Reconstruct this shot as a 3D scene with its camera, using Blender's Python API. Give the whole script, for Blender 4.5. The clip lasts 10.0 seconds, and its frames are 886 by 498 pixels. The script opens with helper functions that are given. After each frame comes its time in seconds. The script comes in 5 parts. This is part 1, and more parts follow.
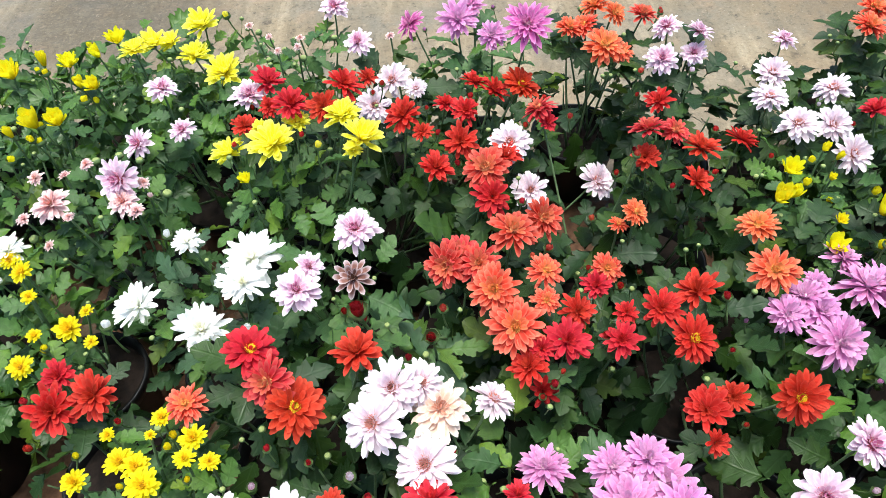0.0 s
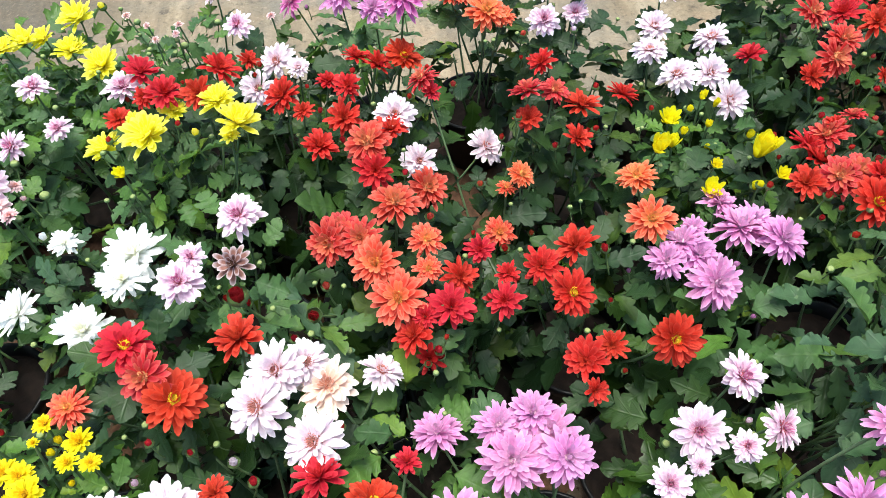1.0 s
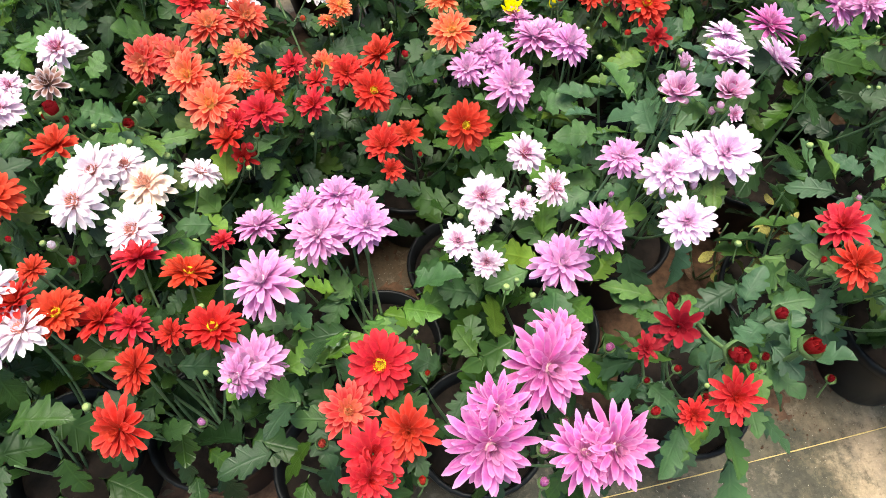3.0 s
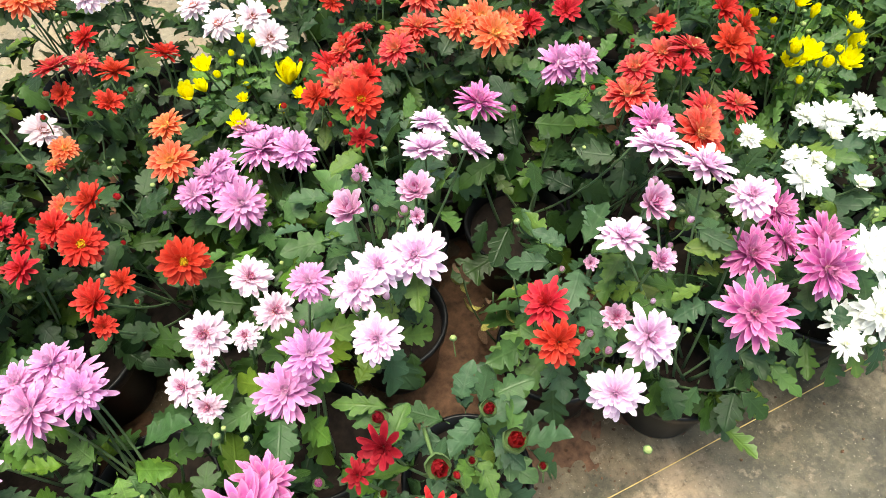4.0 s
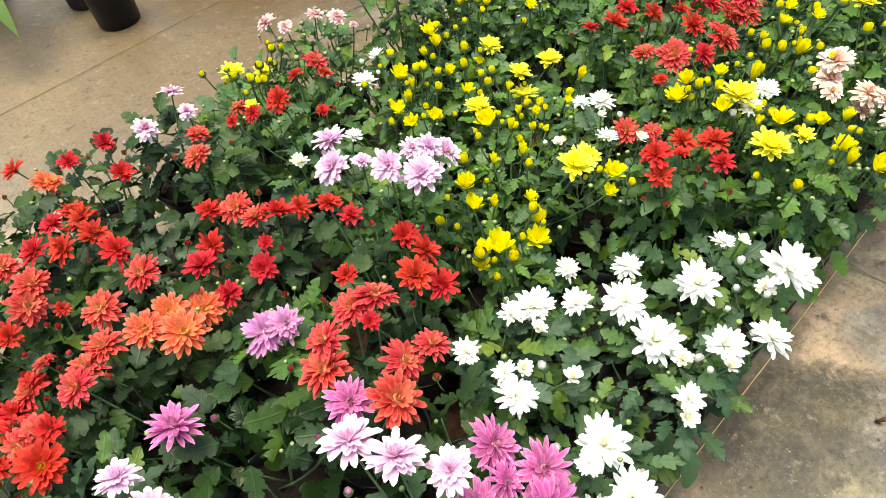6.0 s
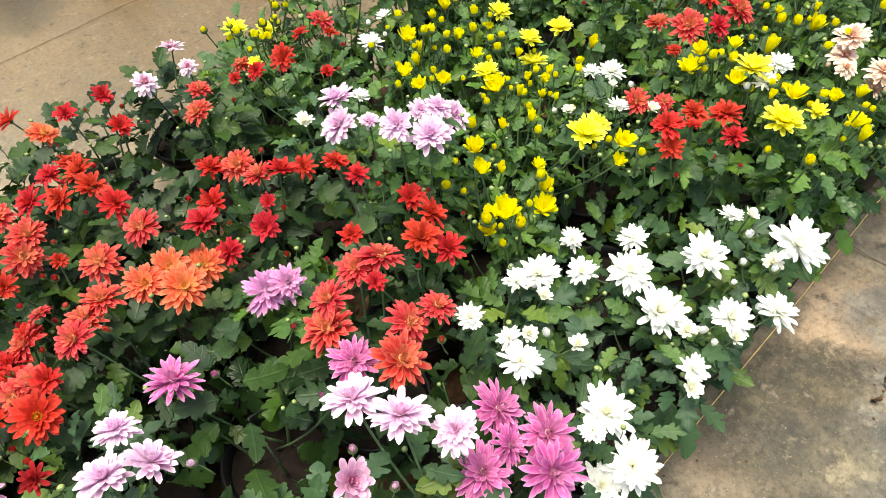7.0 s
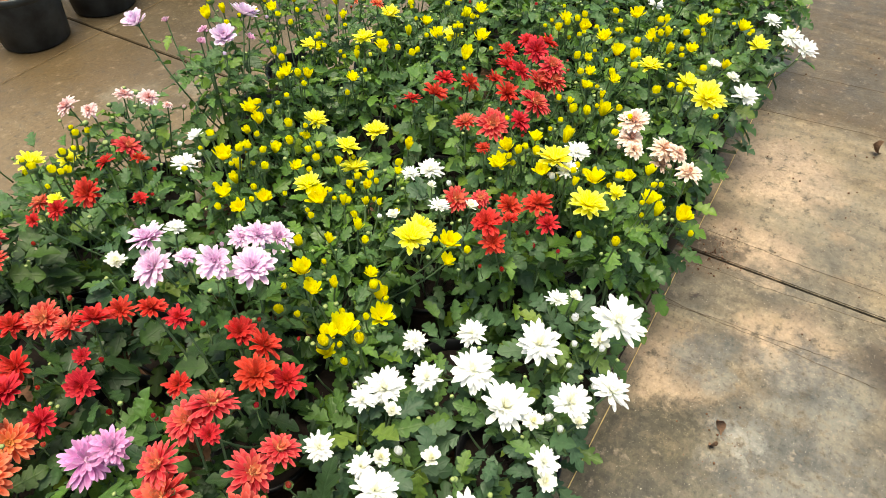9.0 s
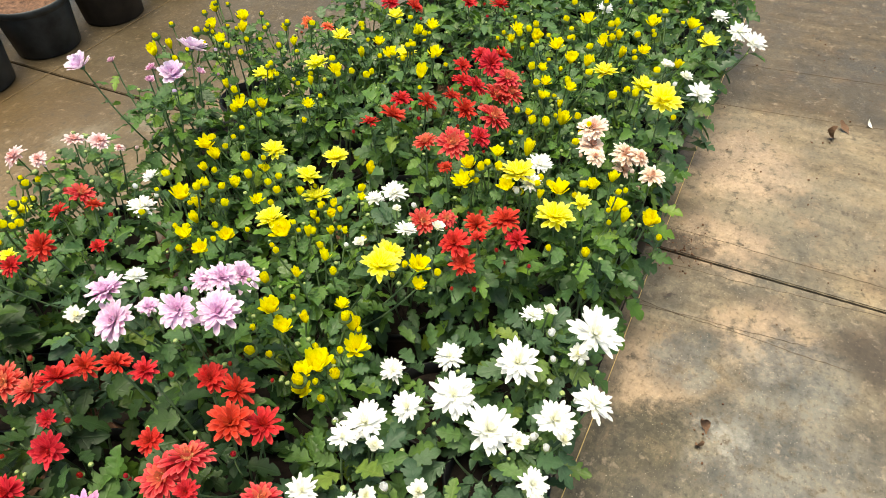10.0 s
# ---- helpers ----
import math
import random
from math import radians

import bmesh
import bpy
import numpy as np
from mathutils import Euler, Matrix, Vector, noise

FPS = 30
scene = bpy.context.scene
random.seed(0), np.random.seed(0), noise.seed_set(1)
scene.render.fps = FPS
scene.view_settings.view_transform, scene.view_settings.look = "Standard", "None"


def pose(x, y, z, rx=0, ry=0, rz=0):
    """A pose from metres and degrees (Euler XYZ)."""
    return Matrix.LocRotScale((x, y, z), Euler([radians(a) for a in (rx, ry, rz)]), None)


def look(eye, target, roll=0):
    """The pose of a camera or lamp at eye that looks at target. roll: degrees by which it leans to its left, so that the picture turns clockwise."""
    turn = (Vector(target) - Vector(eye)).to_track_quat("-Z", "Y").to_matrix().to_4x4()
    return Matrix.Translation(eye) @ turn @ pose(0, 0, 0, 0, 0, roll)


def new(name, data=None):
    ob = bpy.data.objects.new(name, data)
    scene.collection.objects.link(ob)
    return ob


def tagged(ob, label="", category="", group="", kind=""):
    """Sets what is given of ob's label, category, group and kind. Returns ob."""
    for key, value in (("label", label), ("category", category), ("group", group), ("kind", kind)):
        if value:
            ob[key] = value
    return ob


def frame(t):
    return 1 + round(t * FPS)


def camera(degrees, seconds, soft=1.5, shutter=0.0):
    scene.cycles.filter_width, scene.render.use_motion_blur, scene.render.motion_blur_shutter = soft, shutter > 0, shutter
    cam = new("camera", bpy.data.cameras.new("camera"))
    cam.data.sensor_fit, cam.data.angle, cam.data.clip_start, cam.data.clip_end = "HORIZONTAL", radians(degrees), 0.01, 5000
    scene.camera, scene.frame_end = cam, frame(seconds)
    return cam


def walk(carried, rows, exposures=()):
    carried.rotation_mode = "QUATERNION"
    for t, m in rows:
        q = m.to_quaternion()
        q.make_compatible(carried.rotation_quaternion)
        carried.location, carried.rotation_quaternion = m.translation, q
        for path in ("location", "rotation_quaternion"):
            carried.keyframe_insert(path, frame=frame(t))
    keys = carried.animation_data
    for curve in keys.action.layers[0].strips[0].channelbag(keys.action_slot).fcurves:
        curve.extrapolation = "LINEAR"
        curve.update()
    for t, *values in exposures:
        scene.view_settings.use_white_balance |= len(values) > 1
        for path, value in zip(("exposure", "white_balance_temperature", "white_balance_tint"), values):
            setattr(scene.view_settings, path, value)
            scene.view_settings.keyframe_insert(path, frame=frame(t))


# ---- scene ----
cam = camera(66.3, 10.0, soft=0.55)
EXPOSURE, TINT = 1.0, 2
PATH = [
    (0, (0.109, 0.072, 1.088), (0.041, 1.333, -0.463), -4.3),
    (0.3, (0.126, 0.074, 1.094), (0.076, 1.328, -0.463), -6.1),
    (0.5, (0.14, 0.068, 1.086), (0.102, 1.314, -0.479), -5.5),
    (0.8, (0.163, 0.063, 1.084), (0.146, 1.279, -0.504), -5.8),
    (1, (0.202, 0.06, 1.079), (0.253, 1.265, -0.516), -5.1),
    (1.3, (0.242, 0.024, 1.067), (0.317, 1.198, -0.55), -5.7),
    (1.5, (0.262, 0.017, 1.066), (0.357, 1.139, -0.587), -6.2),
    (1.8, (0.28, -0.003, 1.059), (0.398, 1.103, -0.603), -5.1),
    (2, (0.278, -0.022, 1.068), (0.376, 1.094, -0.589), -6.7),
    (2.2, (0.274, -0.054, 1.069), (0.351, 1.064, -0.588), -6.9),
    (3.3, (0.377, -0.17, 1.03), (0.661, 0.839, -0.674), -1.6),
    (3.5, (0.437, -0.161, 1.043), (0.74, 0.84, -0.661), -5.0),
    (3.8, (0.54, -0.155, 1.07), (0.918, 0.903, -0.585), -4.2),
    (4, (0.597, -0.159, 1.077), (1.009, 0.899, -0.57), -4.7),
    (4.2, (0.622, -0.165, 1.076), (1.05, 0.89, -0.568), -5.0),
    (4.5, (0.656, -0.171, 1.07), (1.104, 0.867, -0.579), -6.5),
    (4.7, (0.702, -0.177, 1.082), (1.127, 0.877, -0.564), -10.7),
    (5, (0.805, -0.182, 1.103), (1.346, 0.866, -0.512), -9.2),
    (5.2, (0.858, -0.184, 1.131), (1.523, 0.864, -0.438), -5.0),
    (5.5, (0.898, -0.186, 1.157), (1.603, 0.848, -0.403), -9.3),
    (5.7, (0.923, -0.161, 1.162), (1.721, 0.826, -0.384), -8.4),
    (6, (0.929, -0.119, 1.184), (1.757, 0.91, -0.318), -9.1),
    (6.2, (0.917, -0.106, 1.177), (1.729, 0.896, -0.352), -7.0),
    (7.3, (0.904, -0.105, 1.161), (1.722, 0.855, -0.392), -6.2),
    (7.5, (0.921, -0.112, 1.166), (1.778, 0.81, -0.389), -6.4),
    (7.8, (0.932, -0.11, 1.17), (1.896, 0.743, -0.36), -3.9),
    (8, (0.94, -0.104, 1.175), (1.952, 0.714, -0.344), -1.9),
    (8.2, (0.945, -0.099, 1.183), (2.006, 0.712, -0.305), -0.6),
    (8.5, (0.951, -0.096, 1.187), (2.044, 0.677, -0.298), 0.5),
    (8.7, (0.96, -0.094, 1.193), (2.091, 0.657, -0.276), 0.8),
    (9, (0.979, -0.1, 1.205), (2.16, 0.641, -0.229), -1.0),
    (9.2, (0.984, -0.105, 1.202), (2.191, 0.614, -0.222), -1.6),
    (9.5, (1.003, -0.112, 1.212), (2.247, 0.576, -0.195), -2.5),
    (9.7, (1.008, -0.113, 1.214), (2.275, 0.554, -0.183), -2.8),
    (10, (1.007, -0.093, 1.21), (2.243, 0.589, -0.207), -3.5),
]
walk(cam, [(t, look(eye, target, roll)) for t, eye, target, roll in PATH], [(0.0, EXPOSURE - 0.15, 6150, TINT), (2.0, EXPOSURE, 6200, TINT), (3.5, EXPOSURE + 0.19, 6850, TINT - 5), (4.5, EXPOSURE + 0.12, 7050, TINT - 2), (6.0, EXPOSURE - 0.02, 7000, TINT), (8.0, EXPOSURE - 0.05, 7200, TINT), (10.0, EXPOSURE - 0.15, 7400, TINT)])

# ---- light ----
SUN_ELEVATION, SUN_TURN = 86.0, 350.0
world = bpy.data.worlds.new("daylight")
scene.world = world
world.use_nodes = True
sky = world.node_tree.nodes.new("ShaderNodeTexSky")
sky.sky_type, sky.sun_disc = "NISHITA", False
sky.sun_elevation, sky.sun_rotation = radians(SUN_ELEVATION), radians(SUN_TURN)
sky.dust_density, sky.air_density = 3.0, 1.0
sky_back = world.node_tree.nodes["Background"]
sky_back.inputs["Strength"].default_value = 0.15
world.node_tree.links.new(sky.outputs["Color"], sky_back.inputs["Color"])
sun = new("sun", bpy.data.lights.new("sun", "SUN"))
sun.data.energy, sun.data.angle, sun.data.color = 3.3, radians(40), (1.0, 0.94, 0.83)
sun.rotation_euler = Euler((radians(90 - SUN_ELEVATION), 0, radians(180 - SUN_TURN)))


# ---- materials ----
def shader(name, rough=0.6, specular=0.3):
    m = bpy.data.materials.new(name)
    m.use_nodes = True
    n, links = m.node_tree.nodes, m.node_tree.links
    b = n["Principled BSDF"]
    b.inputs["Roughness"].default_value = rough
    b.inputs["Specular IOR Level"].default_value = specular
    return m, n, links, b


def ramp(n, stops, mode="LINEAR"):
    r = n.new("ShaderNodeValToRGB")
    r.color_ramp.interpolation = mode
    while len(r.color_ramp.elements) < len(stops):
        r.color_ramp.elements.new(0.5)
    for e, (at, c) in zip(r.color_ramp.elements, stops):
        e.position, e.color = at, (*c, 1) if len(c) == 3 else c
    return r


def noise_node(n, links, scale, detail=4, rough=0.55, vector=None):
    t = n.new("ShaderNodeTexNoise")
    t.inputs["Scale"].default_value, t.inputs["Detail"].default_value, t.inputs["Roughness"].default_value = scale, detail, rough
    if vector is not None:
        links.new(vector, t.inputs["Vector"])
    return t


def mixed(n, links, a, b, factor, mode="MIX"):
    m = n.new("ShaderNodeMix")
    m.data_type, m.blend_type = "RGBA", mode
    for socket, value in ((m.inputs[0], factor), (m.inputs[6], a), (m.inputs[7], b)):
        if isinstance(value, bpy.types.NodeSocket):
            links.new(value, socket)
        elif isinstance(value, (int, float)):
            socket.default_value = value
        else:
            socket.default_value = (*value, 1)
    return m.outputs[2]


def bumped(n, links, b, height, strength, distance=0.002):
    bump = n.new("ShaderNodeBump")
    bump.inputs["Strength"].default_value, bump.inputs["Distance"].default_value = strength, distance
    links.new(height, bump.inputs["Height"])
    links.new(bump.outputs["Normal"], b.inputs["Normal"])


def thin(m, n, links, b, colour, amount):
    """Lets part of the light through a thin blade, as petals and leaves do."""
    t = n.new("ShaderNodeBsdfTranslucent")
    links.new(colour, t.inputs["Color"])
    mix = n.new("ShaderNodeMixShader")
    mix.inputs[0].default_value = amount
    links.new(b.outputs[0], mix.inputs[1])
    links.new(t.outputs[0], mix.inputs[2])
    links.new(mix.outputs[0], n["Material Output"].inputs["Surface"])


def petal_material(name, throat, body, tip, inner, shift=0.04, spread=0.36, through_light=0.36, rim_tint=0.75):
    """v runs from a petal's foot to its tip, u from the inmost ring to the outmost."""
    m, n, links, b = shader(name, 0.55, 0.16)
    uv = n.new("ShaderNodeUVMap")
    sep = n.new("ShaderNodeSeparateXYZ")
    links.new(uv.outputs["UV"], sep.inputs[0])
    # the foot's colour is darkened a little for the shade between petals
    along = ramp(n, [(0.0, tuple(c * 0.88 for c in throat)), (0.45, body), (0.72, body), (1.0, tip)])
    links.new(sep.outputs["Y"], along.inputs[0])
    ring = ramp(n, [(0.22, (1, 1, 1)), (0.56, (0, 0, 0))])
    links.new(sep.outputs["X"], ring.inputs[0])
    colour = mixed(n, links, along.outputs[0], inner, ring.outputs[0])
    # the rim of each petal is paler than its middle
    rim_at = n.new("ShaderNodeUVMap")
    rim_at.uv_map = "Rim"
    rim_sep = n.new("ShaderNodeSeparateXYZ")
    links.new(rim_at.outputs["UV"], rim_sep.inputs[0])
    rim = ramp(n, [(0.45, (0, 0, 0)), (1.0, (rim_tint, rim_tint, rim_tint))])
    links.new(rim_sep.outputs["X"], rim.inputs[0])
    colour = mixed(n, links, colour, tip, rim.outputs[0])
    tex = n.new("ShaderNodeTexCoord")
    streak = noise_node(n, links, 22.0, 3, 0.6, tex.outputs["Object"])
    hue = n.new("ShaderNodeHueSaturation")
    info = n.new("ShaderNodeObjectInfo")
    island = n.new("ShaderNodeNewGeometry")
    add = n.new("ShaderNodeMath")
    add.operation = "MULTIPLY_ADD"
    links.new(info.outputs["Random"], add.inputs[0])
    add.inputs[1].default_value, add.inputs[2].default_value = shift, 0.5 - shift / 2
    links.new(add.outputs[0], hue.inputs["Hue"])
    val = n.new("ShaderNodeMath")
    val.operation = "MULTIPLY_ADD"
    links.new(island.outputs["Random Per Island"], val.inputs[0])
    val.inputs[1].default_value, val.inputs[2].default_value = spread, 1.1 - spread
    links.new(val.outputs[0], hue.inputs["Value"])
    links.new(colour, hue.inputs["Color"])
    fine = ramp(n, [(0.3, (0.88, 0.88, 0.88)), (0.7, (1.0, 1.0, 1.0))])
    links.new(streak.outputs[0], fine.inputs[0])
    done = mixed(n, links, hue.outputs[0], fine.outputs[0], 1.0, "MULTIPLY")
    links.new(done, b.inputs["Base Color"])
    bumped(n, links, b, streak.outputs[0], 0.25, 0.02)
    thin(m, n, links, b, done, through_light)
    return m


def plain(name, colour, rough, scale, spread=0.3, bump=0.2, specular=0.3):
    m, n, links, b = shader(name, rough, specular)
    tex = n.new("ShaderNodeTexCoord")
    t = noise_node(n, links, scale, 5, 0.6, tex.outputs["Object"])
    dark = tuple(c * (1 - spread) for c in colour)
    light = tuple(min(1, c * (1 + spread)) for c in colour)
    r = ramp(n, [(0.3, dark), (0.7, light)])
    links.new(t.outputs[0], r.inputs[0])
    links.new(r.outputs[0], b.inputs["Base Color"])
    bumped(n, links, b, t.outputs[0], bump)
    return m


def leaf_material(name, colour, vein):
    m, n, links, b = shader(name, 0.45, 0.36)
    uv = n.new("ShaderNodeUVMap")
    sep = n.new("ShaderNodeSeparateXYZ")
    links.new(uv.outputs["UV"], sep.inputs[0])
    off = n.new("ShaderNodeMath")
    off.operation = "ABSOLUTE"
    links.new(sep.outputs["X"], off.inputs[0])
    # side veins run forward from the midrib
    slant = n.new("ShaderNodeMath")
    slant.operation = "MULTIPLY_ADD"
    links.new(off.outputs[0], slant.inputs[0])
    slant.inputs[1].default_value = -0.9
    links.new(sep.outputs["Y"], slant.inputs[2])
    wave = n.new("ShaderNodeMath")
    wave.operation = "PINGPONG"
    links.new(slant.outputs[0], wave.inputs[0])
    wave.inputs[1].default_value = 0.11
    side = ramp(n, [(0.0, (0.7, 0.7, 0.7)), (0.02, (0, 0, 0))])
    links.new(wave.outputs[0], side.inputs[0])
    mid = ramp(n, [(0.0, (1, 1, 1)), (0.028, (0, 0, 0))])
    links.new(off.outputs[0], mid.inputs[0])
    veins = mixed(n, links, side.outputs[0], mid.outputs[0], 1.0, "LIGHTEN")
    tex = n.new("ShaderNodeTexCoord")
    blotch = noise_node(n, links, 5.0, 4, 0.6, tex.outputs["Object"])
    fine = noise_node(n, links, 60.0, 2, 0.6, tex.outputs["Object"])
    shade = ramp(n, [(0.3, tuple(c * 0.75 for c in colour)), (0.7, tuple(c * 1.25 for c in colour))])
    links.new(blotch.outputs[0], shade.inputs[0])
    half = n.new("ShaderNodeMath")
    half.operation = "MULTIPLY"
    links.new(veins, half.inputs[0])
    half.inputs[1].default_value = 0.2
    base = mixed(n, links, shade.outputs[0], vein, half.outputs[0])
    info = n.new("ShaderNodeObjectInfo")
    vary = ramp(n, [(0.0, (0.5, 0.64, 0.7)), (0.35, (0.84, 0.94, 1.05)), (0.6, (0.92, 1.05, 0.8)), (0.85, (1.15, 1.3, 0.6)), (0.96, (1.5, 1.45, 0.6)), (1.0, (2.1, 1.7, 0.7))])
    island = n.new("ShaderNodeNewGeometry")
    both = n.new("ShaderNodeMath")
    both.operation = "ADD"
    links.new(info.outputs["Random"], both.inputs[0])
    links.new(island.outputs["Random Per Island"], both.inputs[1])
    wrap = n.new("ShaderNodeMath")
    wrap.operation = "FRACT"
    links.new(both.outputs[0], wrap.inputs[0])
    links.new(wrap.outputs[0], vary.inputs[0])
    done = mixed(n, links, base, vary.outputs[0], 1.0, "MULTIPLY")
    links.new(done, b.inputs["Base Color"])
    rough = ramp(n, [(0.3, (0.32, 0.32, 0.32)), (0.7, (0.54, 0.54, 0.54))])
    links.new(blotch.outputs[0], rough.inputs[0])
    links.new(rough.outputs[0], b.inputs["Roughness"])
    height = mixed(n, links, fine.outputs[0], veins, 0.6)
    bumped(n, links, b, height, 0.2, 0.02)
    thin(m, n, links, b, done, 0.3)
    return m


LEAF = leaf_material("leaf_dark_green", (0.03, 0.06, 0.016), (0.085, 0.14, 0.055))
MID_LEAF = leaf_material("leaf_mid_green", (0.076, 0.142, 0.039), (0.15, 0.22, 0.085))
PALE_LEAF = leaf_material("leaf_grey_green", (0.064, 0.115, 0.048), (0.14, 0.19, 0.09))
STEM = plain("stem_green", (0.12, 0.185, 0.085), 0.55, 60.0)
CALYX = plain("bud_green", (0.11, 0.17, 0.06), 0.55, 40.0)
POT = plain("black_plastic", (0.008, 0.008, 0.009), 0.34, 14.0, 0.5, 0.15, 0.2)
SOIL = plain("potting_soil", (0.013, 0.008, 0.006), 0.95, 60.0, 0.7, 1.0)
RED_SOIL = plain("red_soil", (0.115, 0.06, 0.036), 0.95, 50.0, 0.6, 1.0)
OLD_STRING = plain("brown_string", (0.17, 0.115, 0.055), 0.85, 300.0, 0.3, 0.6)
STRING = plain("yellow_string", (0.62, 0.44, 0.18), 0.8, 300.0, 0.25, 0.6)
PETALS = {
    # throat, body, tip, inner rings
    "Y": petal_material("petal_yellow", (0.88, 0.68, 0.0), (0.95, 0.87, 0.01), (0.96, 0.9, 0.03), (0.94, 0.84, 0.01), 0.008, 0.1, 0.52),
    "YD": petal_material("petal_golden", (0.86, 0.6, 0.0), (0.94, 0.8, 0.01), (0.96, 0.87, 0.03), (0.85, 0.55, 0.01), 0.008, 0.14, 0.5),
    "YL": petal_material("petal_lemon", (0.9, 0.76, 0.02), (0.96, 0.91, 0.05), (0.97, 0.94, 0.22), (0.95, 0.88, 0.04), 0.008, 0.08, 0.54),
    "W": petal_material("petal_white", (0.8, 0.84, 0.62), (0.94, 0.94, 0.93), (0.95, 0.95, 0.94), (0.9, 0.89, 0.74), 0.0, 0.03, 0.48),
    "WH": petal_material("petal_cream", (0.7, 0.72, 0.36), (0.93, 0.92, 0.84), (0.95, 0.95, 0.92), (0.86, 0.84, 0.55), 0.0, 0.05, 0.48),
    "LP": petal_material("petal_blush", (0.6, 0.2, 0.38), (0.84, 0.6, 0.73), (0.91, 0.8, 0.87), (0.6, 0.2, 0.36), 0.015, 0.16),
    "WP": petal_material("petal_white_pink", (0.75, 0.4, 0.45), (0.86, 0.7, 0.77), (0.9, 0.83, 0.87), (0.58, 0.2, 0.24), 0.015, 0.2),
    "PP": petal_material("petal_pale_pink", (0.66, 0.26, 0.48), (0.83, 0.54, 0.75), (0.9, 0.74, 0.86), (0.78, 0.44, 0.66), 0.015, 0.18),
    "LK": petal_material("petal_light_lilac", (0.64, 0.3, 0.54), (0.82, 0.52, 0.74), (0.89, 0.73, 0.85), (0.76, 0.44, 0.68), 0.015, 0.18),
    "LC": petal_material("petal_cool_lilac", (0.6, 0.26, 0.5), (0.84, 0.62, 0.84), (0.9, 0.78, 0.9), (0.7, 0.4, 0.66), 0.01, 0.2),
    "PK": petal_material("petal_lilac", (0.54, 0.16, 0.44), (0.74, 0.28, 0.58), (0.83, 0.45, 0.73), (0.76, 0.46, 0.66), 0.02, 0.3),
    "SP": petal_material("petal_rose", (0.6, 0.16, 0.36), (0.8, 0.4, 0.62), (0.9, 0.64, 0.8), (0.6, 0.14, 0.34), 0.02),
    "MG": petal_material("petal_magenta", (0.54, 0.12, 0.34), (0.67, 0.135, 0.43), (0.83, 0.36, 0.63), (0.66, 0.24, 0.44), 0.015, 0.34),
    "SA": petal_material("petal_salmon", (0.62, 0.2, 0.15), (0.86, 0.56, 0.55), (0.92, 0.76, 0.77), (0.72, 0.32, 0.24), 0.02, 0.2),
    "R": petal_material("petal_red", (0.42, 0.012, 0.012), (0.6, 0.017, 0.02), (0.72, 0.06, 0.052), (0.54, 0.035, 0.02), 0.014, 0.34),
    "RY": petal_material("petal_scarlet", (0.56, 0.06, 0.018), (0.62, 0.02, 0.019), (0.7, 0.055, 0.042), (0.7, 0.14, 0.02), 0.016),
    "DR": petal_material("petal_crimson", (0.2, 0.008, 0.01), (0.32, 0.008, 0.014), (0.4, 0.02, 0.028), (0.26, 0.008, 0.01), 0.01),
    "RO": petal_material("petal_red_orange", (0.6, 0.07, 0.018), (0.62, 0.034, 0.034), (0.76, 0.15, 0.12), (0.72, 0.26, 0.12), 0.014, 0.32),
    "O": petal_material("petal_orange", (0.66, 0.12, 0.025), (0.78, 0.095, 0.042), (0.87, 0.26, 0.15), (0.82, 0.36, 0.12), 0.014, 0.26),
    "FD": petal_material("petal_faded", (0.3, 0.12, 0.08), (0.32, 0.16, 0.12), (0.8, 0.66, 0.68), (0.13, 0.055, 0.035), 0.02, 0.4),
    "PE": petal_material("petal_peach", (0.76, 0.42, 0.28), (0.9, 0.68, 0.54), (0.94, 0.82, 0.73), (0.72, 0.38, 0.25), 0.015, 0.16),
}
EYE = {"YD": plain("eye_golden", (0.6, 0.36, 0.01), 0.85, 12.0, 0.3, 1.0), "PK": plain("eye_lilac", (0.74, 0.5, 0.62), 0.8, 12.0, 0.3, 1.0), "FD": plain("eye_withered", (0.1, 0.045, 0.03), 0.9, 12.0, 0.4, 1.0), "RY": plain("eye_yellow", (0.72, 0.5, 0.02), 0.8, 12.0, 0.3, 1.0), "LP": plain("eye_rose", (0.47, 0.13, 0.17), 0.8, 12.0, 0.3, 1.0),
       "WP": plain("eye_tan", (0.55, 0.22, 0.18), 0.8, 12.0, 0.3, 1.0), "O": plain("eye_amber", (0.76, 0.38, 0.09), 0.8, 12.0, 0.3, 1.0),
       "RO": plain("eye_rust", (0.68, 0.3, 0.13), 0.8, 12.0, 0.3, 1.0), "MG": plain("eye_pale", (0.66, 0.4, 0.45), 0.8, 12.0, 0.3, 1.0)}


def spots(n, links, where, places, edge=0.45):
    """A mask that is 1 inside the round places (x, y, radius), with ragged soft edges."""
    mask = None
    for x, y, r in places:
        far = n.new("ShaderNodeVectorMath")
        far.operation = "DISTANCE"
        links.new(where, far.inputs[0])
        far.inputs[1].default_value = (x, y, 0)
        fall = n.new("ShaderNodeMapRange")
        fall.interpolation_type = "SMOOTHSTEP"
        fall.inputs["From Min"].default_value, fall.inputs["From Max"].default_value = r * (1 + edge), r * (1 - edge)
        links.new(far.outputs["Value"], fall.inputs["Value"])
        if mask is None:
            mask = fall.outputs[0]
        else:
            more = n.new("ShaderNodeMath")
            more.operation = "MAXIMUM"
            links.new(mask, more.inputs[0])
            links.new(fall.outputs[0], more.inputs[1])
            mask = more.outputs[0]
    return mask


